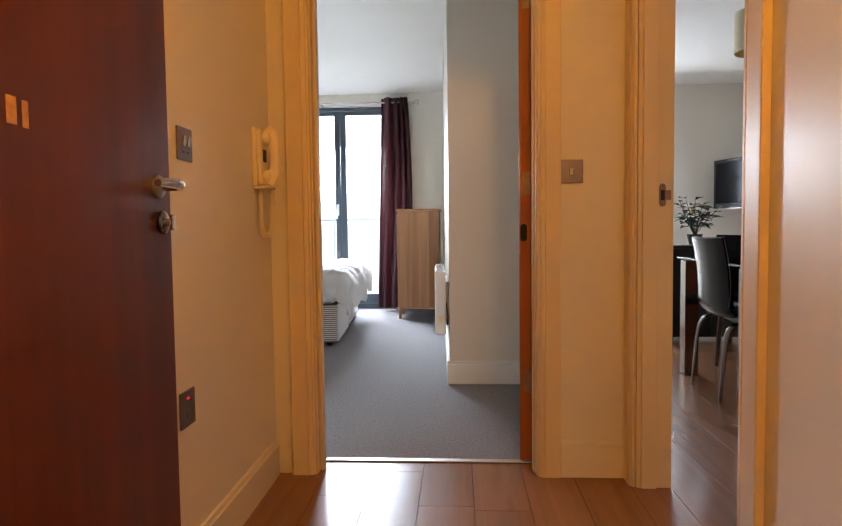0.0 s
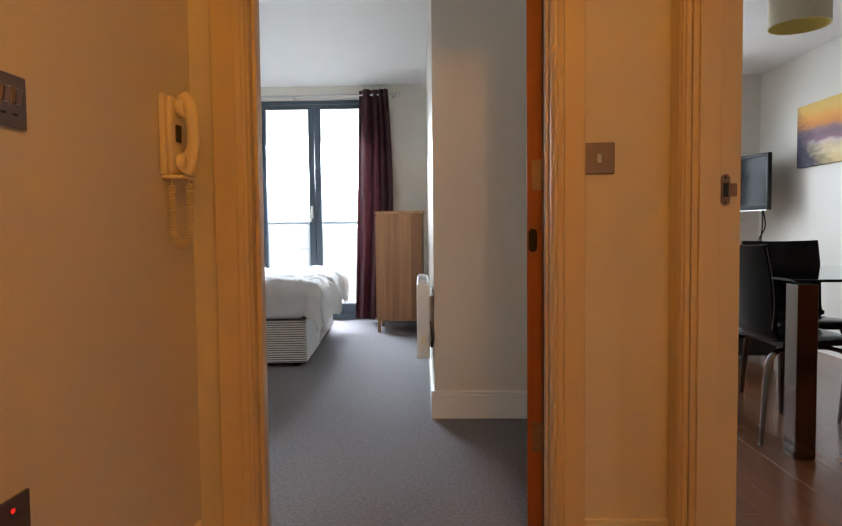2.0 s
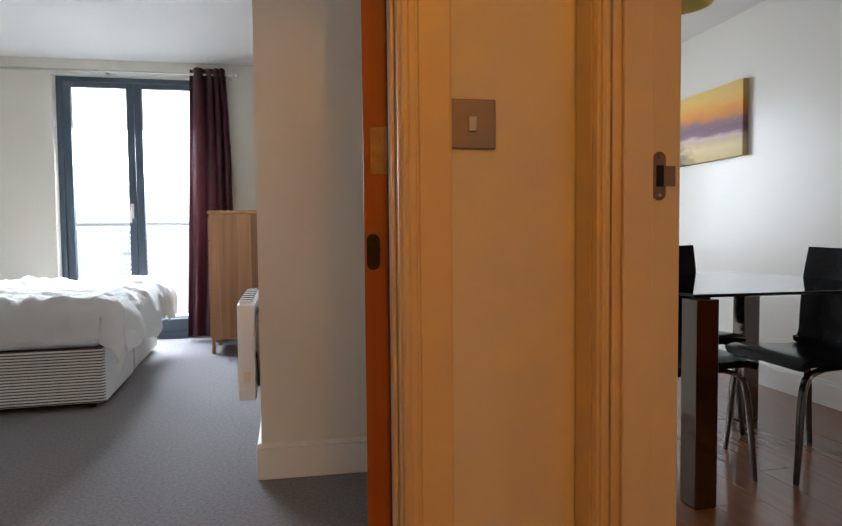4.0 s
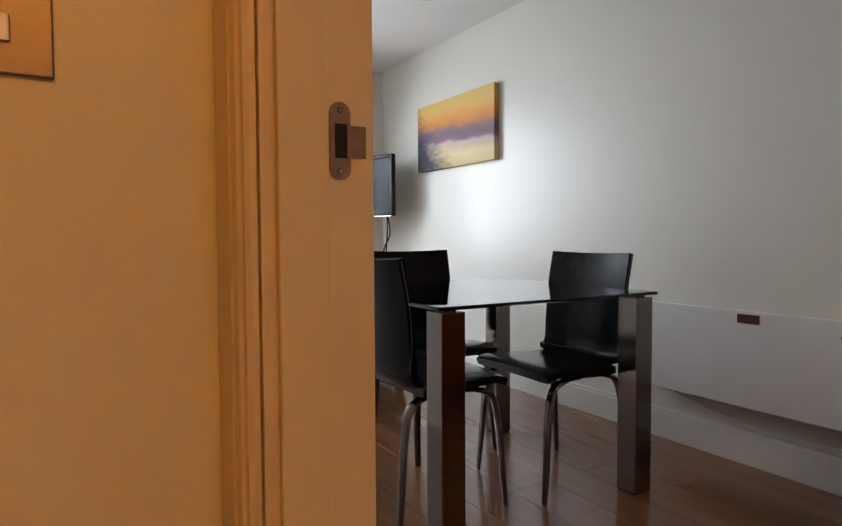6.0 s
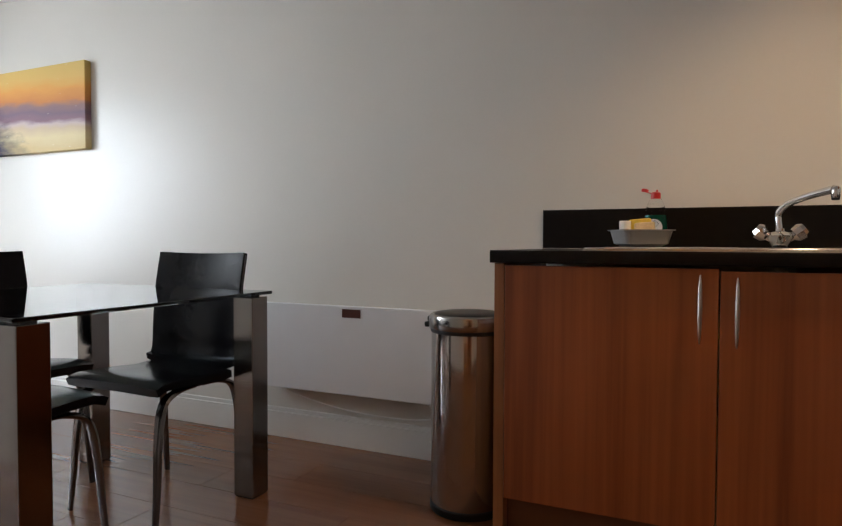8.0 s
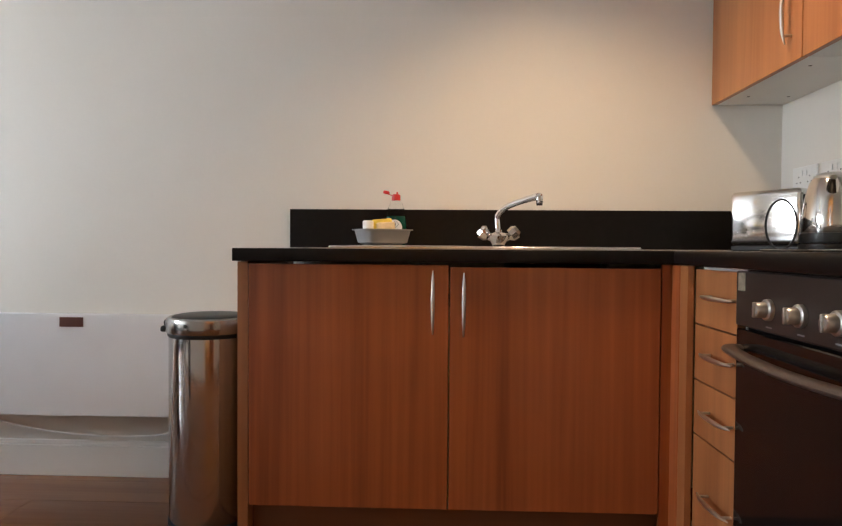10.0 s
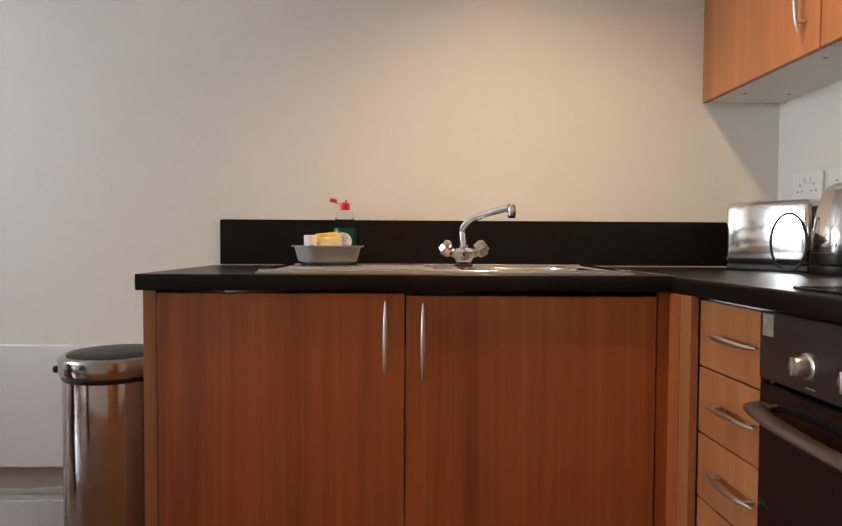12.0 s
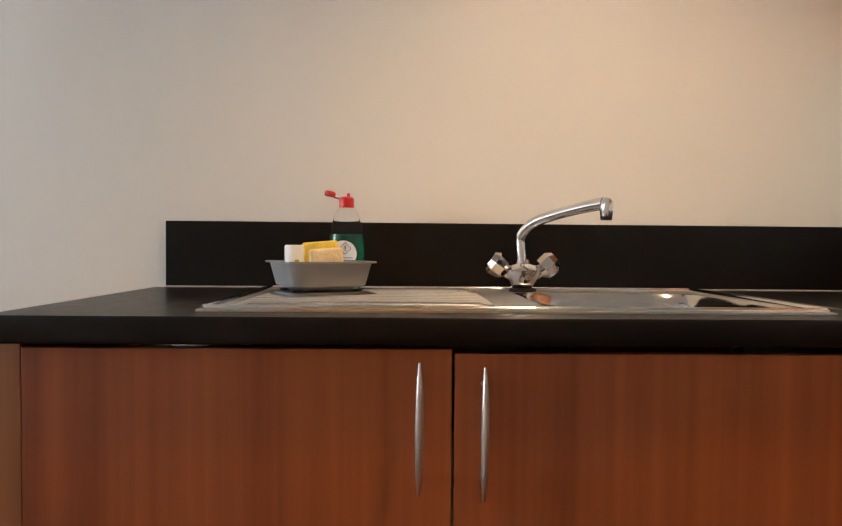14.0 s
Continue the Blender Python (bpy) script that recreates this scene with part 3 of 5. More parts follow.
def chest():
    t = thing("chest_of_drawers", "tall oak chest of drawers on short legs", "chest of drawers", (-0.086, 6.86, 0))
    part("side", box_bm(0.01, 0.45, 0.005, 0.022, 0.11, 1.145, 0.002), OAK, t)
    for i in range(4):
        x = 0.012 + i * 0.109
        part("stave", box_bm(x, x + 0.108, 0.0035, 0.006, 0.125, 1.143, 0.0005), OAK_STAVE, t)
    part("carcase", box_bm(0.01, 0.45, 0.0225, 0.42, 0.11, 1.145, 0.002), OAK, t)
    part("top", box_bm(-0.006, 0.466, -0.01, 0.43, 1.146, 1.17, 0.004), OAK, t)
    for i in range(5):
        part("drawer_front", box_bm(-0.004, 0.0095, 0.035, 0.41, 0.13 + i * 0.2, 0.32 + i * 0.2, 0.002), OAK, t)
    for x in (0.012, 0.424):
        for y in (0.006, 0.39):
            part("leg", box_bm(x, x + 0.028, y, y + 0.028, 0, 0.1095, 0.002), OAK, t)


OAK_STAVE = wood("oak_stave", (0.26, 0.115, 0.048), (0.46, 0.235, 0.110), 0.45, "z", 10, 80, per_piece=0.25)
chest()


def curtain():
    t = thing("curtain", "dark aubergine satin curtain hanging beside the window", "curtain")
    bm = bmesh.new()
    nx, nz = 90, 40
    grid = []
    for j in range(nz + 1):
        v = j / nz
        z = 0.04 + 2.445 * v
        x0, x1 = -0.40 + 0.075 * v, -0.01 + 0.005 * v + 0.05 * math.sin(v * 3.0)
        row = []
        for i in range(nx + 1):
            u = i / nx
            ph = 2 * math.pi * 4.6 * u ** 1.5 + 1.1 * math.sin(u * 5 + v * 1.2)
            y = 7.585 + (0.036 + 0.014 * math.sin(u * 9)) * math.sin(ph) + 0.012 * noise.noise((u * 8, v * 5, 0))
            row.append(bm.verts.new((x0 + (x1 - x0) * u + 0.012 * math.cos(ph), y, z)))
        grid.append(row)
    for j in range(nz):
        for i in range(nx):
            bm.faces.new((grid[j][i], grid[j][i + 1], grid[j + 1][i + 1], grid[j + 1][i]))
    bmesh.ops.solidify(bm, geom=bm.faces[:], thickness=0.003)
    part("cloth", bm, CURTAIN, t, smooth=True)
    r = thing("curtain_rail", "brushed steel curtain pole with ring finial", "curtain pole", (-0.035, 7.585, 2.432))
    part("pole", moved(lathe_bm([(0.011, -2.1), (0.011, 0.10)], 16, "x"), Matrix()), STEEL, r, smooth=True)
    pts = [(0.125 + 0.022 * math.cos(a), 0, 0.022 * math.sin(a)) for a in [i * math.pi / 8 for i in range(17)]]
    ring = tube_bm(pts, 0.006, 8, 2)
    part("finial", ring, STEEL, r, smooth=True)
    for x in (0.07, -1.0):
        part("bracket", join_bm(moved(lathe_bm([(0.008, 0), (0.008, 0.115)], 10, "y"), Matrix.Translation((x, 0, 0))), moved(lathe_bm([(0.022, 0.108), (0.022, 0.1145)], 16, "y"), Matrix.Translation((x, 0, 0)))), STEEL, r, smooth=True)


curtain()


def french_window(name, x0, x1, y, top, label):
    root = new(name)
    root.matrix_world = pose(0, y, 0)
    tagged(root, label, "window", kind="structure")
    fr = part("frame", join_bm(box_bm(x0, x0 + 0.05, 0, 0.07, 0, top, 0.003), box_bm(x1 - 0.05, x1, 0, 0.07, 0, top, 0.003),
                               box_bm(x0 + 0.05, x1 - 0.05, 0, 0.07, top - 0.04, top, 0.003), box_bm(x0 + 0.05, x1 - 0.05, 0, 0.07, 0, 0.06, 0.003)), HAZED_ANTHRACITE, root)
    mid = (x0 + x1) / 2
    for a, b in ((x0 + 0.052, mid - 0.002), (mid + 0.002, x1 - 0.052)):
        s = part("sash", join_bm(box_bm(a, a + 0.066, 0.008, 0.062, 0.064, top - 0.044, 0.004), box_bm(b - 0.066, b, 0.008, 0.062, 0.064, top - 0.044, 0.004),
                                 box_bm(a + 0.066, b - 0.066, 0.008, 0.062, top - 0.088, top - 0.044, 0.004), box_bm(a + 0.066, b - 0.066, 0.008, 0.062, 0.064, 0.175, 0.004)), HAZED_ANTHRACITE, root)
        p = part("pane", box_bm(a + 0.06, b - 0.06, 0.03, 0.036, 0.17, top - 0.085), PANE, s)
        p.visible_shadow = False
    return root, mid


win, mid = french_window("window_bedroom", BW0, BW1, BY + 0.09, BWT, "dark grey framed french window to the balcony")
h = part("window_handle", join_bm(box_bm(mid - 0.052, mid - 0.024, -0.006, 0.007, 1.13, 1.27, 0.004), tube_bm([(mid - 0.038, 0, 1.22), (mid - 0.038, -0.04, 1.22), (mid - 0.038, -0.05, 1.19), (mid - 0.038, -0.05, 1.09)], 0.008, 8, 4)), WHITE_PLASTIC, win, "white lever window handle", True)
tri = bmesh.new()
vs = [tri.verts.new((-0.955 + dx, 0.0285, 1.475 + dz)) for dx, dz in ((-0.04, 0), (0.04, 0), (0, 0.068))]
tri.faces.new(vs)
bmesh.ops.solidify(tri, geom=tri.faces[:], thickness=0.0008)
def clear_film(name, color):
    m = bpy.data.materials.new(name)
    m.use_nodes = True
    nt = m.node_tree
    f = nt.nodes.new("ShaderNodeBsdfTransparent")
    f.inputs[0].default_value = (*color, 1)
    nt.links.new(f.outputs[0], nt.nodes["Material Output"].inputs[0])
    return m


st = part("warning_sticker", tri, clear_film("yellow_sticker_film", (0.85, 0.68, 0.25)), win, "yellow triangular warning sticker")
part("mark", box_bm(-0.958, -0.952, 0.0270, 0.0275, 1.488, 1.516), BLACK_PLASTIC, st)
french_window("window_living", LW0, LW1, LY + 0.09, 2.2, "dark grey framed french window in the living room")


def panel_heater_bedroom():
    t = thing("panel_heater", "white electric panel heater on the bedroom wall", "heater", (PX - 0.0036, 4.20, 0.285), 1.78)
    part("body", join_bm(box_bm(-0.092, -0.022, 0, 0.70, 0.0, 0.40, 0.008, 3)), WHITE_HEATER, t, smooth=True)
    for i in range(14):
        part("grille_slat", box_bm(-0.085, -0.035, 0.03 + i * 0.047, 0.052 + i * 0.047, 0.4005, 0.412, 0.002), BLACK_PLASTIC if i % 2 else WHITE_HEATER, t)
    part("wall_bracket", box_bm(-0.022, -0.0005, 0.08, 0.62, 0.05, 0.33, 0.002), STEEL, t)
    part("control", box_bm(-0.07, -0.045, -0.004, 0.0, 0.075, 0.12, 0.001), CREAM_PLASTIC, t)
    part("power_cord", tube_bm([(-0.02, 0.02, 0.2), (-0.012, -0.004, 0.12), (-0.012, 0.01, 0.06), (-0.015, 0.05, 0.08)], 0.004, 8, 6), BLACK_PLASTIC, t, smooth=True)


panel_heater_bedroom()


# ---- balcony ----
GALV = material("galvanised_sheet", (0.56, 0.63, 0.70), 0.5, 0.0, vary=0.06, scale=8)


def perforated_bm(x0, x1, z0, z1, y, pitch=0.034, hole=0.0088):
    """A sheet with staggered round holes."""
    verts, faces = [], []
    rows = int((z1 - z0) / (pitch * 0.866))
    cols = int((x1 - x0) / pitch)
    for r in range(rows):
        for c in range(cols):
            cx, cz = x0 + pitch * (c + 0.5 + 0.5 * (r % 2)), z0 + pitch * 0.866 * (r + 0.5)
            n = len(verts)
            for k in range(6):
                a = radians(60 * k + 30)
                verts.append((cx + pitch / math.sqrt(3) * math.cos(a), y, cz + pitch / math.sqrt(3) * math.sin(a)))
            for k in range(6):
                a = radians(60 * k + 30)
                verts.append((cx + hole * math.cos(a), y, cz + hole * math.sin(a)))
            for k in range(6):
                faces.append((n + k, n + (k + 1) % 6, n + 6 + (k + 1) % 6, n + 6 + k))
    me = bpy.data.meshes.new("perforated")
    me.from_pydata(verts, [], faces)
    bm = bmesh.new()
    bm.from_mesh(me)
    bpy.data.meshes.remove(me)
    bmesh.ops.remove_doubles(bm, verts=bm.verts, dist=0.0005)
    return bm


def balcony():
    structure("balcony_deck", box_bm(-2.6, 0.9, BY + 0.25, 9.2, -0.2, -0.04), material("concrete", (0.36, 0.35, 0.34), 0.9, vary=0.15, bump=0.3), "pale concrete balcony deck", "balcony")
    t = thing("balcony_railing", "galvanised balcony railing with perforated metal panels", "railing", (0, 9.0, -0.04))
    part("top_rail", box_bm(-2.5, 0.8, -0.03, 0.03, 1.12, 1.16, 0.006), GALV, t)
    part("bottom_rail", box_bm(-2.5, 0.8, -0.015, 0.015, 0.06, 0.10, 0.004), GALV, t)
    for x in (-2.4, -1.18, 0.04, 0.75):
        part("post", box_bm(x - 0.02, x + 0.02, -0.02, 0.02, 0, 1.12, 0.004), GALV, t)
    for a, b in ((-2.37, -1.21), (-1.15, 0.01), (0.07, 0.72)):
        part("perforated_panel", perforated_bm(a, b, 0.12, 1.10, -0.005), GALV, t)
    part("latch", join_bm(box_bm(-1.30, -1.18, -0.06, -0.03, 0.80, 0.82, 0.003), moved(lathe_bm([(0.02, -0.07), (0.02, -0.03)], 16, "y"), Matrix.Translation((-1.3, 0, 0.81)))), GALV, t)


balcony()
structure("backdrop", box_bm(-60, 60, 62, 62.2, -15, 70), glow("overcast_sky", (0.95, 0.98, 1.0), 3.2), "bright white overcast sky beyond the balcony", "backdrop")
structure("ground", box_bm(-400, 400, 9.3, 800, -9.2, -9.0), material("far_ground", (0.22, 0.22, 0.21), 0.95, vary=0.2, scale=0.2), "grey ground far below the balcony", "ground")


# ---- living room ----
def shell_bm(profile, half_w, thick, bow=0.0, ny=10):
    """A bent padded shell: a side profile of (x, z) swept across y, with rounded rim and hollow bow."""
    bm = bmesh.new()
    pts = [Vector((x, 0, z)) for x, z in profile]
    fine = []
    for i in range(len(pts) - 1):
        p0, p1, p2, p3 = pts[max(i - 1, 0)], pts[i], pts[i + 1], pts[min(i + 2, len(pts) - 1)]
        for k in range(5):
            t = k / 5
            fine.append(0.5 * ((2 * p1) + (p2 - p0) * t + (2 * p0 - 5 * p1 + 4 * p2 - p3) * t * t + (3 * p1 - p0 - 3 * p2 + p3) * t ** 3))
    fine.append(pts[-1])
    rows = []
    for i, p in enumerate(fine):
        d = (fine[min(i + 1, len(fine) - 1)] - fine[max(i - 1, 0)]).normalized()
        nrm = Vector((-d.z, 0, d.x))
        row = []
        for j in range(ny + 1):
            v = -1 + 2 * j / ny
            edge = 1 - 0.25 * max(0, abs(v) - 0.8) / 0.2
            row.append((p + Vector((0, v * half_w, 0)) + nrm * bow * (v * v), nrm, edge))
        rows.append(row)
    top = [[bm.verts.new(p + n * thick / 2 * e) for p, n, e in r] for r in rows]
    bot = [[bm.verts.new(p - n * thick / 2 * e) for p, n, e in r] for r in rows]
    for i in range(len(rows) - 1):
        for j in range(ny):
            bm.faces.new((top[i][j], top[i][j + 1], top[i + 1][j + 1], top[i + 1][j]))
            bm.faces.new((bot[i][j + 1], bot[i][j], bot[i + 1][j], bot[i + 1][j + 1]))
        bm.faces.new((top[i][0], top[i + 1][0], bot[i + 1][0], bot[i][0]))
        bm.faces.new((top[i + 1][ny], top[i][ny], bot[i][ny], bot[i + 1][ny]))
    for j in range(ny):
        bm.faces.new((top[0][j + 1], top[0][j], bot[0][j], bot[0][j + 1]))
        bm.faces.new((top[-1][j], top[-1][j + 1], bot[-1][j + 1], bot[-1][j]))
    return bm


def dining_chair():
    t = thing("dining_chair", "black leather dining chair with curved chrome legs", "chair", group="chairs round the glass table")
    part("seat", shell_bm([(0.215, 0.452), (0.17, 0.466), (0.05, 0.462), (-0.07, 0.452), (-0.13, 0.455)], 0.213, 0.034, 0.006), LEATHER, t, smooth=True)
    back = part("backrest", shell_bm([(-0.131, 0.455), (-0.170, 0.466), (-0.192, 0.51), (-0.198, 0.60), (-0.210, 0.74), (-0.238, 0.885)], 0.213, 0.03, -0.028), LEATHER, t, smooth=True)
    for sy in (-1, 1):
        part("seam", tube_bm([(-0.181, sy * 0.2135, 0.52), (-0.172, sy * 0.2135, 0.62), (-0.183, sy * 0.2135, 0.75), (-0.209, sy * 0.2135, 0.882)], 0.0022, 6, 4), LEATHER_EDGE, back)
    for sx in (-1, 1):
        for sy in (-1, 1):
            part("leg", tube_bm([(sx * 0.02, sy * 0.175, 0.432), (sx * 0.10, sy * 0.180, 0.428), (sx * 0.165, sy * 0.186, 0.395), (sx * 0.190, sy * 0.192, 0.29), (sx * 0.203, sy * 0.198, 0.13), (sx * 0.215, sy * 0.202, 0.0)],
                                [0.016, 0.018, 0.020, 0.019, 0.016, 0.013], 8, 6, 0.55), CHAIR_CHROME, t, smooth=True)
    part("cross_bar", box_bm(-0.018, 0.018, -0.178, 0.178, 0.424, 0.438, 0.003), CHAIR_CHROME, t)
    return t


LEATHER_EDGE = material("worn_leather_piping", (0.10, 0.10, 0.11), 0.5)
CHAIR_CHROME = material("scratched_chrome", (0.17, 0.155, 0.15), 0.20, 1.0, vary=0.1, scale=20)
chair = dining_chair()
chair.matrix_world = pose(2.17, 3.87, 0, 0, 0, 0)
copy_thing(chair, pose(2.722, 3.802, 0, 0, 0, 180))
copy_thing(chair, pose(2.51, 4.372, 0, 0, 0, -90))


def dining_table():
    t = thing("dining_table", "glass dining table with square chrome-clad legs", "table", (1.982, 3.468, 0))
    top = part("tabletop", box_bm(0, 0.955, 0, 0.955, 0.741, 0.753, 0.003, 3), SMOKE_GLASS, t, "tinted tempered glass top")
    top.visible_shadow = False
    for x in (0.018, 0.858):
        for y in (0.015, 0.852):
            leg = part("leg", box_bm(x, x + 0.086, y, y + 0.086, 0.004, 0.732, 0.002), SMOKE_CHROME, t)
            part("pad", box_bm(x + 0.02, x + 0.066, y + 0.02, y + 0.066, 0.7322, 0.7408), BLACK_PLASTIC, leg)
            part("foot", box_bm(x + 0.004, x + 0.082, y + 0.004, y + 0.082, 0, 0.0038), BLACK_PLASTIC, leg)


dining_table()


def painting_material():
    """Loose sunset seascape in yellow, orange, violet and pale gold."""
    m = bpy.data.materials.new("painted_canvas")
    m.use_nodes = True
    nt = m.node_tree
    b = nt.nodes["Principled BSDF"]
    b.inputs["Roughness"].default_value = 0.7
    tc = nt.nodes.new("ShaderNodeTexCoord")
    sep = nt.nodes.new("ShaderNodeSeparateXYZ")
    nt.links.new(tc.outputs["Object"], sep.inputs[0])
    mp = nt.nodes.new("ShaderNodeMapping"); mp.inputs["Scale"].default_value = (1, 2.2, 7)
    nt.links.new(tc.outputs["Object"], mp.inputs[0])
    n = nt.nodes.new("ShaderNodeTexNoise"); n.inputs["Scale"].default_value, n.inputs["Detail"].default_value = 2.2, 6
    nt.links.new(mp.outputs[0], n.inputs["Vector"])
    a = nt.nodes.new("ShaderNodeMath"); a.operation = "MULTIPLY_ADD"; a.inputs[1].default_value = 2.04
    nt.links.new(sep.outputs[2], a.inputs[0])
    c = nt.nodes.new("ShaderNodeMath"); c.operation = "MULTIPLY_ADD"; c.inputs[1].default_value, c.inputs[2].default_value = 0.15, -0.075
    nt.links.new(n.outputs["Fac"], c.inputs[0]); nt.links.new(c.outputs[0], a.inputs[2])
    tilt = nt.nodes.new("ShaderNodeMath"); tilt.operation = "MULTIPLY_ADD"; tilt.inputs[1].default_value = -0.10
    nt.links.new(sep.outputs[1], tilt.inputs[0]); nt.links.new(a.outputs[0], tilt.inputs[2])
    ramp = nt.nodes.new("ShaderNodeValToRGB")
    stops = ((0.0, (0.66, 0.50, 0.24)), (0.14, (0.74, 0.62, 0.36)), (0.24, (0.62, 0.48, 0.32)), (0.285, (0.60, 0.48, 0.46)), (0.34, (0.27, 0.15, 0.19)), (0.42, (0.20, 0.13, 0.18)),
             (0.50, (0.30, 0.17, 0.17)), (0.56, (0.62, 0.24, 0.06)), (0.70, (0.74, 0.34, 0.07)), (0.82, (0.72, 0.46, 0.13)), (1.0, (0.66, 0.46, 0.13)))
    el = ramp.color_ramp.elements
    while len(el) < len(stops): el.new(0.5)
    for e, (p, col) in zip(el, stops): e.position, e.color = p, (*col, 1)
    nt.links.new(tilt.outputs[0], ramp.inputs[0])
    # dark headland low on the far side, white cloud flecks high up
    n2 = nt.nodes.new("ShaderNodeTexNoise"); n2.inputs["Scale"].default_value, n2.inputs["Detail"].default_value = 5.5, 5
    nt.links.new(mp.outputs[0], n2.inputs["Vector"])
    dark = nt.nodes.new("ShaderNodeMath"); dark.operation = "MULTIPLY_ADD"; dark.inputs[1].default_value, dark.inputs[2].default_value = 3.4, -1.95
    nt.links.new(sep.outputs[1], dark.inputs[0])
    dz = nt.nodes.new("ShaderNodeMath"); dz.operation = "MULTIPLY_ADD"; dz.inputs[1].default_value = -3.6
    nt.links.new(sep.outputs[2], dz.inputs[0]); nt.links.new(dark.outputs[0], dz.inputs[2])
    dn = nt.nodes.new("ShaderNodeMath"); dn.operation = "ADD"; dn.use_clamp = True
    nt.links.new(dz.outputs[0], dn.inputs[0]); nt.links.new(n2.outputs["Fac"], dn.inputs[1])
    mx = nt.nodes.new("ShaderNodeMix"); mx.data_type = "RGBA"
    nt.links.new(dn.outputs[0], mx.inputs["Factor"]); nt.links.new(ramp.outputs[0], mx.inputs["A"]); mx.inputs["B"].default_value = (0.035, 0.03, 0.055, 1)
    fl = nt.nodes.new("ShaderNodeMath"); fl.operation = "MULTIPLY_ADD"; fl.use_clamp = True; fl.inputs[1].default_value, fl.inputs[2].default_value = 14, -9.6
    nt.links.new(n2.outputs["Fac"], fl.inputs[0])
    mx2 = nt.nodes.new("ShaderNodeMix"); mx2.data_type = "RGBA"
    nt.links.new(fl.outputs[0], mx2.inputs["Factor"]); nt.links.new(mx.outputs["Result"], mx2.inputs["A"]); mx2.inputs["B"].default_value = (0.85, 0.76, 0.6, 1)
    nt.links.new(mx2.outputs["Result"], b.inputs["Base Color"])
    bp = nt.nodes.new("ShaderNodeBump"); bp.inputs["Strength"].default_value, bp.inputs["Distance"].default_value = 0.5, 0.002
    nt.links.new(n2.outputs["Fac"], bp.inputs["Height"]); nt.links.new(bp.outputs[0], b.inputs["Normal"])
    return m


p = thing("painting", "box canvas painting of a sunset seascape on the wall", "painting", (W - 0.0405, 5.155, 1.452))
PAINTED = painting_material()
part("canvas", box_bm(0, 0.006, 0, 0.97, 0, 0.49, 0.002), PAINTED, p)
part("wrapped_edge", box_bm(0.0062, 0.040, 0.0005, 0.9695, 0.0005, 0.4895, 0.001), PAINTED, p)


def television():
    a, b = Vector((3.28, 6.20, 1.12)), Vector((3.135, 6.72, 1.12))
    turn = math.degrees(math.atan2(b.y - a.y, b.x - a.x)) - 90
    t = thing("television", "black flat television on a wall bracket", "television", tuple(a), turn)
    w = (b - a).length
    part("screen", box_bm(-0.003, 0.0, 0.03, w - 0.03, 0.05, 0.45, 0.0005), SCREEN, t, "dark glossy screen")
    part("bezel", join_bm(box_bm(-0.012, 0.03, 0, 0.03, 0, 0.48, 0.006, 3), box_bm(-0.012, 0.03, w - 0.03, w, 0, 0.48, 0.006, 3), box_bm(-0.012, 0.03, 0.031, w - 0.031, 0.45, 0.48, 0.006), box_bm(-0.012, 0.03, 0.031, w - 0.031, 0.0, 0.05, 0.006)), BLACK_PLASTIC, t, smooth=True)
    part("back_cover", box_bm(0.001, 0.075, 0.04, w - 0.04, 0.03, 0.44, 0.02, 3), BLACK_PLASTIC, t, smooth=True)
    part("trim_strip", box_bm(-0.0125, -0.006, 0.01, w - 0.01, -0.004, 0.004, 0.001), STEEL, t, "silver strip along the lower edge")
    part("arm", join_bm(tube_bm([(0.075, w / 2, 0.24), (0.13, w / 2 - 0.02, 0.24), (0.20, w / 2 - 0.06, 0.24)], 0.018, 8, 3)), BLACK_PLASTIC, t)
    for k, (dx, dy) in enumerate(((0.06, 0.0), (0.09, 0.05))):
        c = thing("cable", "thin dark cable hanging from the television", "cable", (3.25 + dx, 6.36 + dy, 0))
        part("wire", tube_bm([(0, 0, 1.13), (0.015 + 0.02 * k, 0.03, 0.98), (0.03 - 0.03 * k, 0.08, 0.82), (0.06, 0.12, 0.5), (0.08, 0.2, 0.006)], 0.006, 8, 8), BLACK_PLASTIC, c, smooth=True)


SCREEN = material("dark_screen", (0.004, 0.004, 0.005), 0.2, vary=0.02, scale=1, spec=0.12)
television()


def cabinet_black():
    t = thing("sideboard", "black sideboard behind the dining table", "sideboard", (2.24, 5.35, 0))
    part("carcase", box_bm(0.0, 0.68, 0.02, 0.45, 0.06, 0.775, 0.003), BLACK_WOOD, t)
    part("top", box_bm(-0.01, 0.69, -0.005, 0.46, 0.776, 0.80, 0.004), BLACK_WOOD, t)
    for x0, x1 in ((0.004, 0.338), (0.342, 0.676)):
        d = part("door", box_bm(x0, x1, 0.002, 0.0195, 0.07, 0.77, 0.002), BLACK_WOOD, t)
        part("knob", moved(lathe_bm([(0.006, 0), (0.012, 0.018)], 14, "y"), Matrix.Translation((0.31 if x0 < 0.1 else 0.37, -0.0165, 0.5))), CHROME, d)
    for x in (0.01, 0.63):
        for y in (0.03, 0.40):
            part("leg", box_bm(x, x + 0.04, y, y + 0.04, 0, 0.0595, 0.002), BLACK_WOOD, t)


BLACK_WOOD = wood("black_stained_wood", (0.006, 0.005, 0.005), (0.016, 0.014, 0.013), 0.35, "z", 10, 80)
cabinet_black()


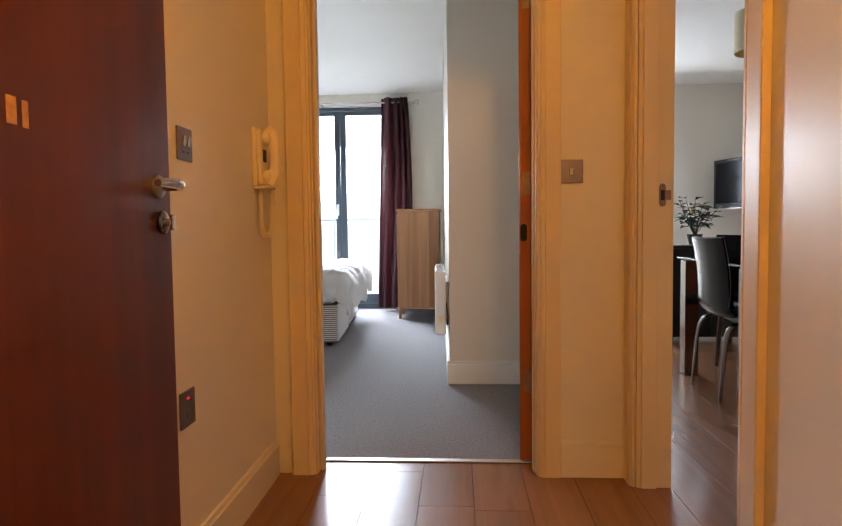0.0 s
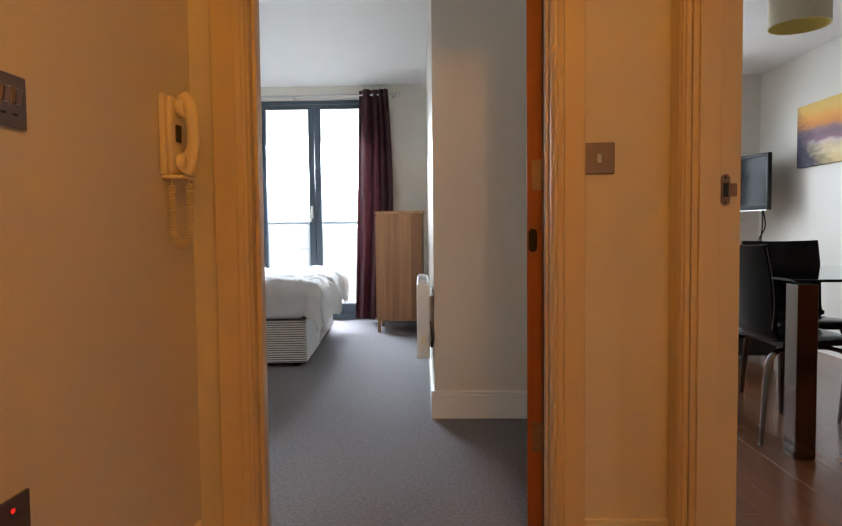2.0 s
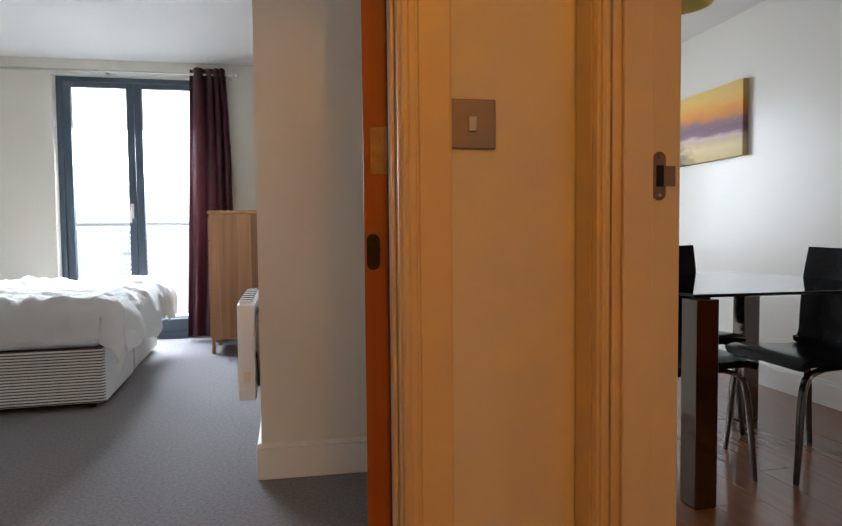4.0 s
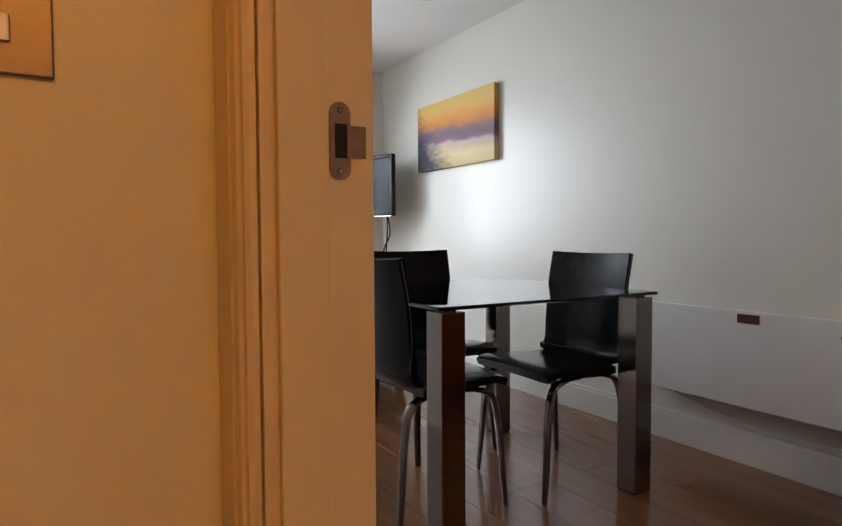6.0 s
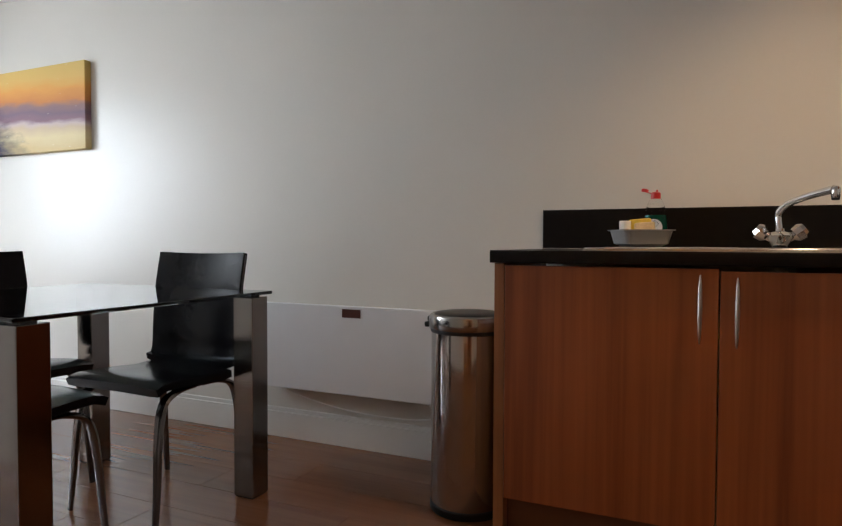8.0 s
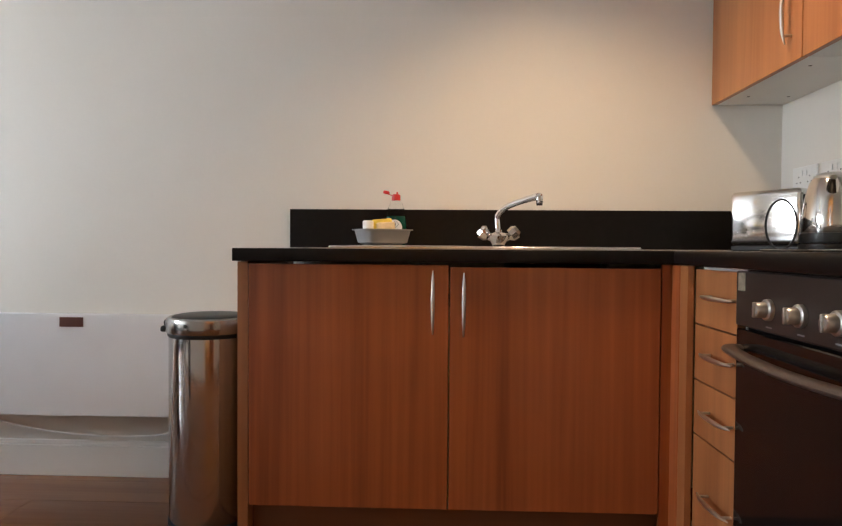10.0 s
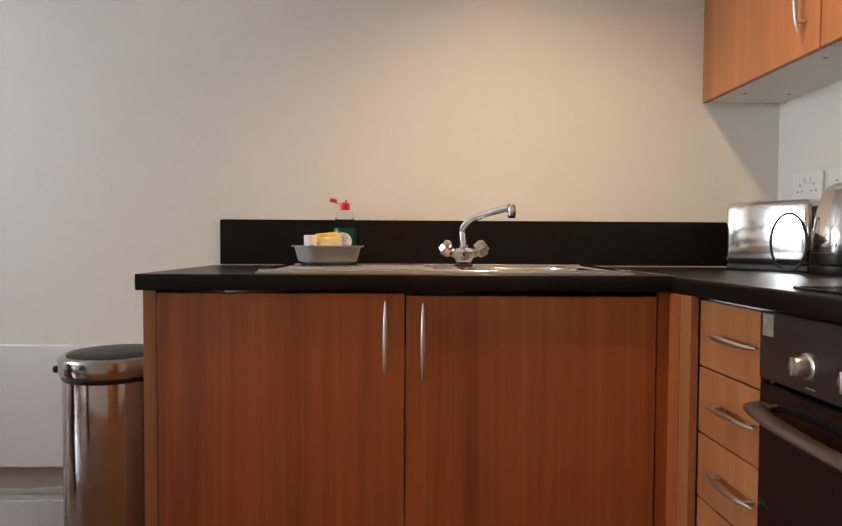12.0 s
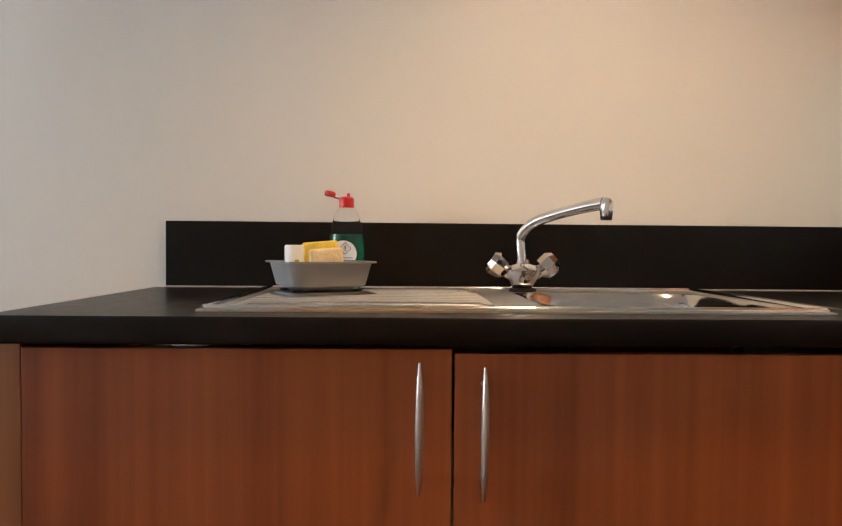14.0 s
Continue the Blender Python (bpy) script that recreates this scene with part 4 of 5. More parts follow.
def pot_plant():
    rng = random.Random(5)
    t = thing("pot_plant", "leafy green pot plant with yellow flowers on the sideboard", "plant", (2.50, 5.52, 0.80))
    part("pot", lathe_bm([(0.045, 0), (0.062, 0.08), (0.066, 0.085), (0.060, 0.086), (0.058, 0.075), (0.01, 0.072)], 24), material("glazed_pot", (0.05, 0.05, 0.05), 0.3), t, smooth=True)
    stems, leaves = [], []
    bl = bmesh.new()
    for k in range(13):
        a, lean = rng.uniform(0, 6.28), rng.uniform(0.05, 0.19)
        h = rng.uniform(0.12, 0.34)
        tip = Vector((lean * math.cos(a), lean * math.sin(a), 0.07 + h))
        stems.append(tube_bm([(0, 0, 0.07), tip * 0.5 + Vector((0, 0, 0.05)), tip], [0.004, 0.003, 0.002], 5, 4))
        for i in range(6):
            u = 0.45 + 0.55 * i / 5
            base = Vector((0, 0, 0.07)).lerp(tip, u)
            b2, l = rng.uniform(0, 6.28), rng.uniform(0.07, 0.125)
            d = Vector((math.cos(b2), math.sin(b2), rng.uniform(-0.3, 0.5))).normalized()
            s = d.cross(Vector((0, 0, 1))).normalized() * l * 0.27
            up = s.cross(d).normalized() * l * 0.12
            q = [bl.verts.new(v) for v in (base, base + d * l * 0.4 + s + up, base + d * l * 0.5, base + d * l * 0.4 - s + up, base + d * l - up)]
            bl.faces.new((q[0], q[1], q[2])); bl.faces.new((q[0], q[2], q[3])); bl.faces.new((q[1], q[4], q[2])); bl.faces.new((q[2], q[4], q[3]))
    part("stems", join_bm(*stems), LEAF, t)
    part("foliage", bl, LEAF, t)
    for k in range(5):
        part("flower", moved(lathe_bm([(0.004, 0), (0.016, 0.008), (0.012, 0.02), (0.003, 0.024)], 10), Matrix.Translation((rng.uniform(-0.08, 0.10), rng.uniform(-0.09, 0.0), rng.uniform(0.2, 0.30)))), material("yellow_petal", (0.7, 0.45, 0.05), 0.6), t, "yellow flower", True)


LEAF = material("dark_leaf", (0.020, 0.038, 0.014), 0.45, vary=0.4, scale=20)
pot_plant()


def lit_sleeve_bm(r=0.1385, h=0.232, n=48):
    """A thin sleeve added inside a drum shade, to carry its lit yellow."""
    bm = bmesh.new()
    rings = [[bm.verts.new((q * math.cos(2 * math.pi * i / n), q * math.sin(2 * math.pi * i / n), z)) for i in range(n)] for q, z in ((r, 0.002), (r, h), (r - 0.0012, h), (r - 0.0012, 0.002))]
    for k in range(4):
        a, b = rings[k], rings[(k + 1) % 4]
        for i in range(n): bm.faces.new((a[i], a[(i + 1) % n], b[(i + 1) % n], b[i]))
    return bm


def pendant():
    t = thing("pendant_lamp", "cream drum pendant lampshade hanging from the ceiling", "pendant lamp", (2.37, 4.17, 1.985), 0)
    n = 48
    bm = bmesh.new()
    rings = []
    for r, z in ((0.142, 0), (0.142, 0.235), (0.139, 0.235), (0.139, 0)):
        rings.append([bm.verts.new((r * math.cos(2 * math.pi * i / n), r * math.sin(2 * math.pi * i / n), z)) for i in range(n)])
    for k in range(4):
        a, b = rings[k], rings[(k + 1) % 4]
        for i in range(n): bm.faces.new((a[i], a[(i + 1) % n], b[(i + 1) % n], b[i]))
    part("shade", bm, SHADE, t, smooth=True)
    part("lining", lit_sleeve_bm(), SHADE_LIT_YELLOW, t, "yellow sleeve painting the light through the shade", True)
    for z in (0.002, 0.233):
        part("rim", tube_bm([(0.1425 * math.cos(i * math.pi / 16), 0.1425 * math.sin(i * math.pi / 16), z) for i in range(33)], 0.003, 6, 1), SHADE, t, smooth=True)
    part("spider", join_bm(*[tube_bm([(0.02 * math.cos(a), 0.02 * math.sin(a), 0.2), (0.140 * math.cos(a), 0.140 * math.sin(a), 0.2)], 0.0022, 6, 1) for a in (0, 2.094, 4.189)]), STEEL, t)
    part("bulb", lathe_bm([(0.012, 0.16), (0.02, 0.13), (0.03, 0.10), (0.026, 0.075), (0.006, 0.062)], 20), WHITE_PLASTIC, t, smooth=True)
    part("lamp_holder", lathe_bm([(0.02, 0.16), (0.02, 0.21), (0.008, 0.22)], 20), WHITE_PLASTIC, t, smooth=True)
    part("cord", lathe_bm([(0.003, 0.22), (0.003, LC - 1.985 - 0.012)], 8), WHITE_PLASTIC, t)
    part("ceiling_rose", lathe_bm([(0.045, LC - 1.985 - 0.022), (0.05, LC - 1.985 - 0.001)], 24), WHITE_PLASTIC, t, smooth=True)


# Yellow of light coming through the shade, painted on the added sleeve.
SHADE_LIT_YELLOW = material("light_through_shade_yellow", (0.74, 0.60, 0.20), 0.8, vary=0.05, scale=30)
SHADE = material("cream_fabric_shade", (0.80, 0.74, 0.56), 0.85, vary=0.06, scale=30, bump=0.3, bump_scale=500)
pendant()


def panel_heater_living():
    t = thing("panel_heater", "long white electric panel heater low on the wall", "heater", (W, 2.63, 0.257))
    part("front_panel", box_bm(-0.080, -0.055, 0, 1.30, 0, 0.395, 0.003), WHITE_HEATER, t)
    part("back_box", box_bm(-0.0545, -0.022, 0.03, 1.27, 0.02, 0.38, 0.002), WHITE_HEATER, t)
    part("wall_bracket", box_bm(-0.0215, -0.0005, 0.1, 1.09, 0.08, 0.34), STEEL, t)
    part("badge", box_bm(-0.0825, -0.0802, 0.742, 0.835, 0.345, 0.382, 0.0008), material("brown_badge", (0.10, 0.03, 0.02), 0.4), t, "small brown maker's badge")
    part("thermostat", box_bm(-0.078, -0.03, 0.005, 0.075, 0.3955, 0.412, 0.003), WHITE_PLASTIC, t)
    c = thing("cable", "white flex sagging below the panel heater", "cable", (W, 0, 0))
    part("wire", tube_bm([(-0.03, 3.86, 0.30), (-0.035, 3.78, 0.235), (-0.03, 3.6, 0.19), (-0.028, 3.4, 0.168), (-0.026, 3.2, 0.165), (-0.028, 3.05, 0.185), (-0.035, 2.92, 0.26), (-0.03, 2.9, 0.30)], 0.004, 8, 8), WHITE_PLASTIC, c, smooth=True)


panel_heater_living()


def waste_bin():
    t = thing("waste_bin", "tall polished steel kitchen bin with black lid", "bin", (3.12, 2.762, 0))
    part("body", lathe_bm([(0.126, 0.022), (0.130, 0.03), (0.130, 0.628)], 64), BIN_STEEL, t, smooth=True)
    part("base_ring", lathe_bm([(0.130, 0), (0.133, 0.004), (0.133, 0.024), (0.128, 0.028)], 48), BLACK_PLASTIC, t, smooth=True)
    part("bag", lathe_bm([(0.1305, 0.622), (0.133, 0.626), (0.134, 0.631), (0.132, 0.637), (0.126, 0.638)], 48), BLACK_PLASTIC, t, "edge of a black bin liner", True)
    part("rim", lathe_bm([(0.136, 0.636), (0.139, 0.641), (0.139, 0.672), (0.136, 0.681), (0.128, 0.686), (0.121, 0.684)], 64), RIM_STEEL, t, smooth=True)
    part("lid", lathe_bm([(0.120, 0.676), (0.120, 0.685), (0.112, 0.689), (0.05, 0.691), (0.004, 0.6915)], 48), BLACK_PLASTIC, t, "black push lid", True)
    part("hinge", join_bm(box_bm(-0.03, 0.03, 0.136, 0.158, 0.632, 0.652, 0.006, 2), box_bm(-0.018, 0.018, 0.136, 0.152, 0.652, 0.672, 0.006, 2)), BLACK_PLASTIC, t, smooth=True)


RIM_STEEL = material("satin_rim_steel", (0.36, 0.34, 0.33), 0.18, 1.0, vary=0.05)
BIN_STEEL = material("polished_steel", (0.50, 0.47, 0.45), 0.13, 1.0, vary=0.08, scale=2, stretch=(1, 1, 0.2))
waste_bin()


# ---- kitchen ----
def bow_handle(length, out=0.03, r=0.0065):
    """A bow handle with pointed ends along z, standing out along -y."""
    h = length / 2
    bar = tube_bm([(0, -out * 0.62, -h), (0, -out * 0.9, -h * 0.6), (0, -out, 0), (0, -out * 0.9, h * 0.6), (0, -out * 0.62, h)], [0.0016, r * 0.8, r, r * 0.8, 0.0016], 10, 6)
    posts = [moved(lathe_bm([(0.004, -out * 0.84), (0.004, 0)], 10, "y"), Matrix.Translation((0, 0, s * h * 0.72))) for s in (-1, 1)]
    return join_bm(bar, *posts)


def sink_unit():
    t = thing("base_cabinet", "cherry veneer sink base cabinet with two doors", "cabinet", (2.915, 0, 0), group="kitchen base cabinets")
    part("end_panel", box_bm(0.004, 0.56, 2.572, 2.604, 0.0, 0.870, 0.001), CHERRY, t)
    part("carcase", box_bm(0.022, 0.545, 1.36, 2.571, 0.135, 0.74), CARCASE, t)
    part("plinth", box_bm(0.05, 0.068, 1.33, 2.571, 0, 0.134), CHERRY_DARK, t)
    part("filler", box_bm(0.004, 0.02, 1.312, 1.357, 0.0, 0.870, 0.001), CHERRY_DOOR, t)
    for y0, y1, hy, top in ((1.975, 2.569, 2.021, 0.864), (1.361, 1.971, 1.931, 0.858)):
        d = part("door", box_bm(0, 0.0195, y0, y1, 0.14, top, 0.0015), CHERRY_DOOR, t)
        part("handle", moved(bow_handle(0.186), Matrix.Translation((0, hy, top - 0.109)) @ Matrix.Rotation(radians(-90), 4, "Z")), HANDLE_STEEL, d, "satin steel bow handle", True)


def drawer_unit():
    t = thing("base_cabinet", "cherry veneer drawer cabinet with four drawers", "cabinet", (0, 1.31, 0), group="kitchen base cabinets")
    part("filler", box_bm(2.798, 2.853, 0.002, 0.02, 0, 0.870, 0.001), CHERRY_DAYLIT, t)
    part("filler", box_bm(2.854, 2.913, 0.002, 0.021, 0, 0.870, 0.001), CHERRY_DOOR, t, "darker red corner post")
    part("carcase", box_bm(2.55, 2.796, -0.55, -0.021, 0.1, 0.868), CARCASE, t)
    for z0, z1 in ((0.717, 0.862), (0.568, 0.713), (0.421, 0.564), (0.14, 0.417)):
        d = part("drawer_front", box_bm(2.553, 2.795, -0.020, 0, z0, z1, 0.0015), CHERRY_DAYLIT, t)
        part("handle", moved(bow_handle(0.178), Matrix.Translation((2.63, 0, (z0 + z1) / 2 + 0.005)) @ Matrix.Rotation(radians(180), 4, "Z") @ Matrix.Rotation(radians(90), 4, "Y")), HANDLE_STEEL, d, "satin steel bow handle", True)
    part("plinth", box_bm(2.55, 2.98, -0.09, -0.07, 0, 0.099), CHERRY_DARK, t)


# Paler copy of the cherry: daylight on window-facing fronts is put into its colour.
CHERRY_DAYLIT = wood("daylit_cherry_veneer", (0.29, 0.105, 0.036), (0.46, 0.195, 0.075), 0.35, "z", 9, 70, per_piece=0.15)
CHERRY_DOOR = wood("cherry_door_veneer", (0.20, 0.048, 0.014), (0.45, 0.128, 0.038), 0.32, "z", 5, 60, per_piece=0.12, grain=0.40)
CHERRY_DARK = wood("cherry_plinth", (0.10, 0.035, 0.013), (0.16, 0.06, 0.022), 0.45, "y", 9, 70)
CARCASE = material("white_melamine", (0.74, 0.73, 0.70), 0.45, vary=0.03)
sink_unit()
drawer_unit()

SINK = (2.957, 3.430, 1.398, 2.345)


SEALANT = material("pale_sealant", (0.42, 0.39, 0.35), 0.4, vary=0.1)


def worktop():
    """L-shaped worktop, with the opening for the sink bowl left free."""
    t = thing("worktop", "black laminate L-shaped kitchen worktop with upstand", "worktop")
    bx0, bx1, by0, by1 = 3.005, 3.345, 1.435, 1.835
    z0, z1 = 0.872, 0.910
    slabs = [(2.895, bx0, 1.331, 2.611), (bx1, 3.4795, 1.331, 2.611), (bx0, bx1, 1.331, by0), (bx0, bx1, by1, 2.611)]
    part("right_slab", join_bm(*[box_bm(a, b, c, d, z0, z1) for a, b, c, d in slabs]), BLACK_TOP, t)
    part("nosing", moved(lathe_bm([(0.019, 1.32), (0.019, 2.611)], 20, "y"), Matrix.Translation((2.895, 0, 0.891)) @ Matrix.Diagonal((0.16, 1, 1, 1))), BLACK_TOP, t, smooth=True)
    part("back_slab", box_bm(1.90, 3.4795, KY + 0.001, 1.3305, z0, z1, 0.002), BLACK_TOP, t)
    part("nosing", moved(lathe_bm([(0.019, 1.90), (0.019, 2.893)], 20, "x"), Matrix.Translation((0, 1.331, 0.891)) @ Matrix.Diagonal((1, 0.16, 1, 1))), BLACK_TOP, t, smooth=True)
    part("upstand", box_bm(3.4805, W - 0.0005, KY + 0.001, 2.588, 0.9105, 1.061, 0.0015), BLACK_TOP, t)
    part("sealant", box_bm(3.4755, 3.4803, KY + 0.003, 2.588, 0.9102, 0.9135, 0.001), SEALANT, t, "pale sealant line along the upstand")
    part("joint_strip", box_bm(2.89, 3.47, 1.3285, 1.3325, 0.9098, 0.9112), STEEL, t)


worktop()


def kitchen_sink():
    x0, x1, y0, y1 = SINK
    bx0, bx1, by0, by1 = 3.02, 3.33, 1.45, 1.82
    t = thing("sink", "stainless steel inset sink with ribbed drainer", "sink", (0, 0, 0.9102))
    rim = [(x0, bx0, y0, y1), (bx1, x1, y0, y1), (bx0, bx1, y0, by0), (bx0, bx1, by1, y1)]
    part("deck", join_bm(*[box_bm(a, b, c, d, 0, 0.0032) for a, b, c, d in rim]), DECK_STEEL, t)
    edge = [(x0 + 0.01, y0 + 0.01), (x1 - 0.01, y0 + 0.01), (x1 - 0.01, y1 - 0.01), (x0 + 0.01, y1 - 0.01)]
    part("raised_edge", join_bm(*[tube_bm([(edge[i][0], edge[i][1], 0.004), (edge[(i + 1) % 4][0], edge[(i + 1) % 4][1], 0.004)], 0.006, 10, 1) for i in range(4)]), CHROME, t, smooth=True)
    bm = bmesh.new()
    n, rings = 48, []
    for inset, z in ((0, 0.0034), (0.006, -0.004), (0.012, -0.03), (0.02, -0.12), (0.05, -0.148), (0.10, -0.150)):
        ring = []
        for i in range(n):
            a = 2 * math.pi * i / n
            c, s = math.cos(a), math.sin(a)
            hx, hy = (bx1 - bx0) / 2 - inset, (by1 - by0) / 2 - inset
            k = (abs(c) ** 5 + abs(s) ** 5) ** (-1 / 5)
            ring.append(bm.verts.new(((bx0 + bx1) / 2 + hx * c * k, (by0 + by1) / 2 + hy * s * k, z)))
        rings.append(ring)
    for a, b in zip(rings, rings[1:]):
        for i in range(n): bm.faces.new((a[i], b[i], b[(i + 1) % n], a[(i + 1) % n]))
    bm.faces.new(rings[-1])
    bowl = part("bowl", bm, SINK_STEEL, t, smooth=True)
    part("waste", moved(lathe_bm([(0.04, -0.1495), (0.038, -0.146), (0.01, -0.147)], 24), Matrix.Translation((3.17, 1.635, 0))), CHROME, bowl, smooth=True)
    for cx in (bx0 + 0.012, bx1 - 0.012):
        for cy in (by0 + 0.012, by1 - 0.012):
            part("corner_fillet", box_bm(cx - 0.014, cx + 0.014, cy - 0.014, cy + 0.014, 0.0005, 0.0031), SINK_STEEL, t)
    for i in range(9):
        x = 3.04 + i * 0.034
        part("drainer_rib", tube_bm([(x, 1.90, 0.001), (x, 1.925, 0.0045), (x, 1.95, 0.0062), (x, 2.26, 0.0062), (x, 2.285, 0.0045), (x, 2.305, 0.001)], 0.0085, 10, 3, 0.62), SINK_STEEL, t, smooth=True)


DECK_STEEL = material("brushed_sink_deck", (0.66, 0.64, 0.61), 0.37, 1.0, vary=0.06, scale=10)
SINK_STEEL = material("stainless_sink", (0.68, 0.66, 0.63), 0.13, 1.0, vary=0.05, scale=8)
kitchen_sink()


def mixer_tap():
    t = thing("mixer_tap", "chrome kitchen mixer tap with two faceted handles", "tap", (3.365, 1.793, 0.9135))
    part("gasket", lathe_bm([(0.029, 0.0), (0.029, 0.006), (0.022, 0.0075)], 28), BLACK_PLASTIC, t)
    part("body", lathe_bm([(0.020, 0.0078), (0.023, 0.014), (0.040, 0.040), (0.041, 0.046), (0.034, 0.054), (0.016, 0.060), (0.0135, 0.068)], 32), CHROME, t, smooth=True)
    part("spout", tube_bm([(0, 0, 0.05), (0.002, 0.004, 0.09), (0.0, 0.003, 0.118), (-0.03, -0.02, 0.146), (-0.09, -0.062, 0.163), (-0.150, -0.104, 0.174), (-0.170, -0.118, 0.176)], [0.012, 0.011, 0.011, 0.011, 0.0105, 0.0115, 0.0125], 16, 6), CHROME, t, smooth=True)
    nz = part("nozzle", moved(lathe_bm([(0.0105, -0.022), (0.0118, -0.018), (0.0125, -0.004), (0.0120, 0.005), (0.008, 0.011), (0.003, 0.013)], 24), Matrix.Translation((-0.174, -0.121, 0.174))), CHROME, t, smooth=True)
    part("aerator", moved(lathe_bm([(0.0100, -0.029), (0.0112, -0.0225)], 20), Matrix.Translation((-0.174, -0.121, 0.174))), BLACK_PLASTIC, nz)
    for s in (-1, 1):
        k = part("tap_handle", moved(join_bm(lathe_bm([(0.010, 0.0), (0.012, 0.014)], 16), lathe_bm([(0.014, 0.012), (0.023, 0.022), (0.026, 0.044), (0.018, 0.056), (0.005, 0.057)], 8)),
                                     Matrix.Translation((-0.004, s * 0.026, 0.034)) @ Matrix.Rotation(radians(-52 * s), 4, "X")), CRYSTAL, t, "faceted chrome handle")


CRYSTAL = material("faceted_chrome", (0.62, 0.58, 0.55), 0.08, 1.0, vary=0.1)
mixer_tap()


def rounded_tray_bm(w, d, h, thick, flare):
    bm = bmesh.new()
    n = 40
    def ring(sx, sy, z):
        out = []
        for i in range(n):
            a = 2 * math.pi * i / n
            c, s = math.cos(a), math.sin(a)
            k = (abs(c) ** 6 + abs(s) ** 6) ** (-1 / 6)
            out.append(bm.verts.new((sx * c * k, sy * s * k, z)))
        return out
    w, d = w / 2, d / 2
    rings = [ring(w - flare - 0.02, d - flare - 0.02, 0), ring(w - flare, d - flare, 0.008), ring(w - 0.004, d - 0.004, h - 0.004), ring(w + 0.004, d + 0.004, h - 0.003), ring(w + 0.004, d + 0.004, h),
             ring(w - thick, d - thick, h), ring(w - flare - thick, d - flare - thick, 0.010), ring(w - flare - 0.03, d - flare - 0.03, 0.004)]
    for a, b in zip(rings, rings[1:]):
        for i in range(n): bm.faces.new((a[i], a[(i + 1) % n], b[(i + 1) % n], b[i]))
    bm.faces.new(rings[0][::-1]); bm.faces.new(rings[-1])
    return bm


TX, TY = 3.262, 2.206
t = thing("washing_up_bowl", "grey plastic tray standing on the drainer", "tray", (TX, TY, 0.9235), 28)
part("tray", rounded_tray_bm(0.150, 0.182, 0.054, 0.004, 0.014), material("grey_plastic", (0.22, 0.22, 0.225), 0.45, vary=0.05), t, smooth=True)
for x in (-0.04, 0.04):
    for y in (-0.06, 0.06):
        part("foot", moved(lathe_bm([(0.008, -0.0042), (0.01, 0.0003)], 12), Matrix.Translation((x, y, 0))), BLACK_PLASTIC, t)
SPONGE = material("yellow_sponge", (0.80, 0.60, 0.09), 0.95, vary=0.2, scale=60, bump=0.9, bump_scale=260)
SPONGE_PALE = material("pale_sponge", (0.80, 0.62, 0.36), 0.95, vary=0.2, scale=60, bump=0.9, bump_scale=260)
s1 = thing("sponge", "yellow washing-up sponge standing in the tray", "sponge", (TX + 0.005, TY - 0.012, 0.930), -88, group="sponges in the tray")
part("foam", moved(box_bm(-0.045, 0.026, 0.004, 0.026, 0, 0.088, 0.006, 3), Matrix.Rotation(radians(-6), 4, "X") @ Matrix.Rotation(radians(-5), 4, "Y")), SPONGE, s1, smooth=True)
s2 = thing("sponge", "pale yellow washing-up sponge leaning in the tray", "sponge", (TX - 0.026, TY - 0.028, 0.930), -84, group="sponges in the tray")
part("foam", moved(box_bm(-0.042, 0.022, -0.010, 0.012, 0, 0.073, 0.006, 3), Matrix.Rotation(radians(-4), 4, "Y")), SPONGE_PALE, s2, smooth=True)
c = thing("cup", "small white plastic pot in the tray", "cup", (TX - 0.004, TY + 0.050, 0.930))
part("pot", lathe_bm([(0.017, 0), (0.0185, 0.004), (0.0190, 0.074), (0.017, 0.078), (0.004, 0.078)], 28), WHITE_PLASTIC, c, smooth=True)
part("label_patch", moved(box_bm(-0.0197, -0.0190, -0.012, -0.004, 0.028, 0.05, 0.0002), Matrix()), material("ochre_print", (0.5, 0.38, 0.08), 0.5), c)


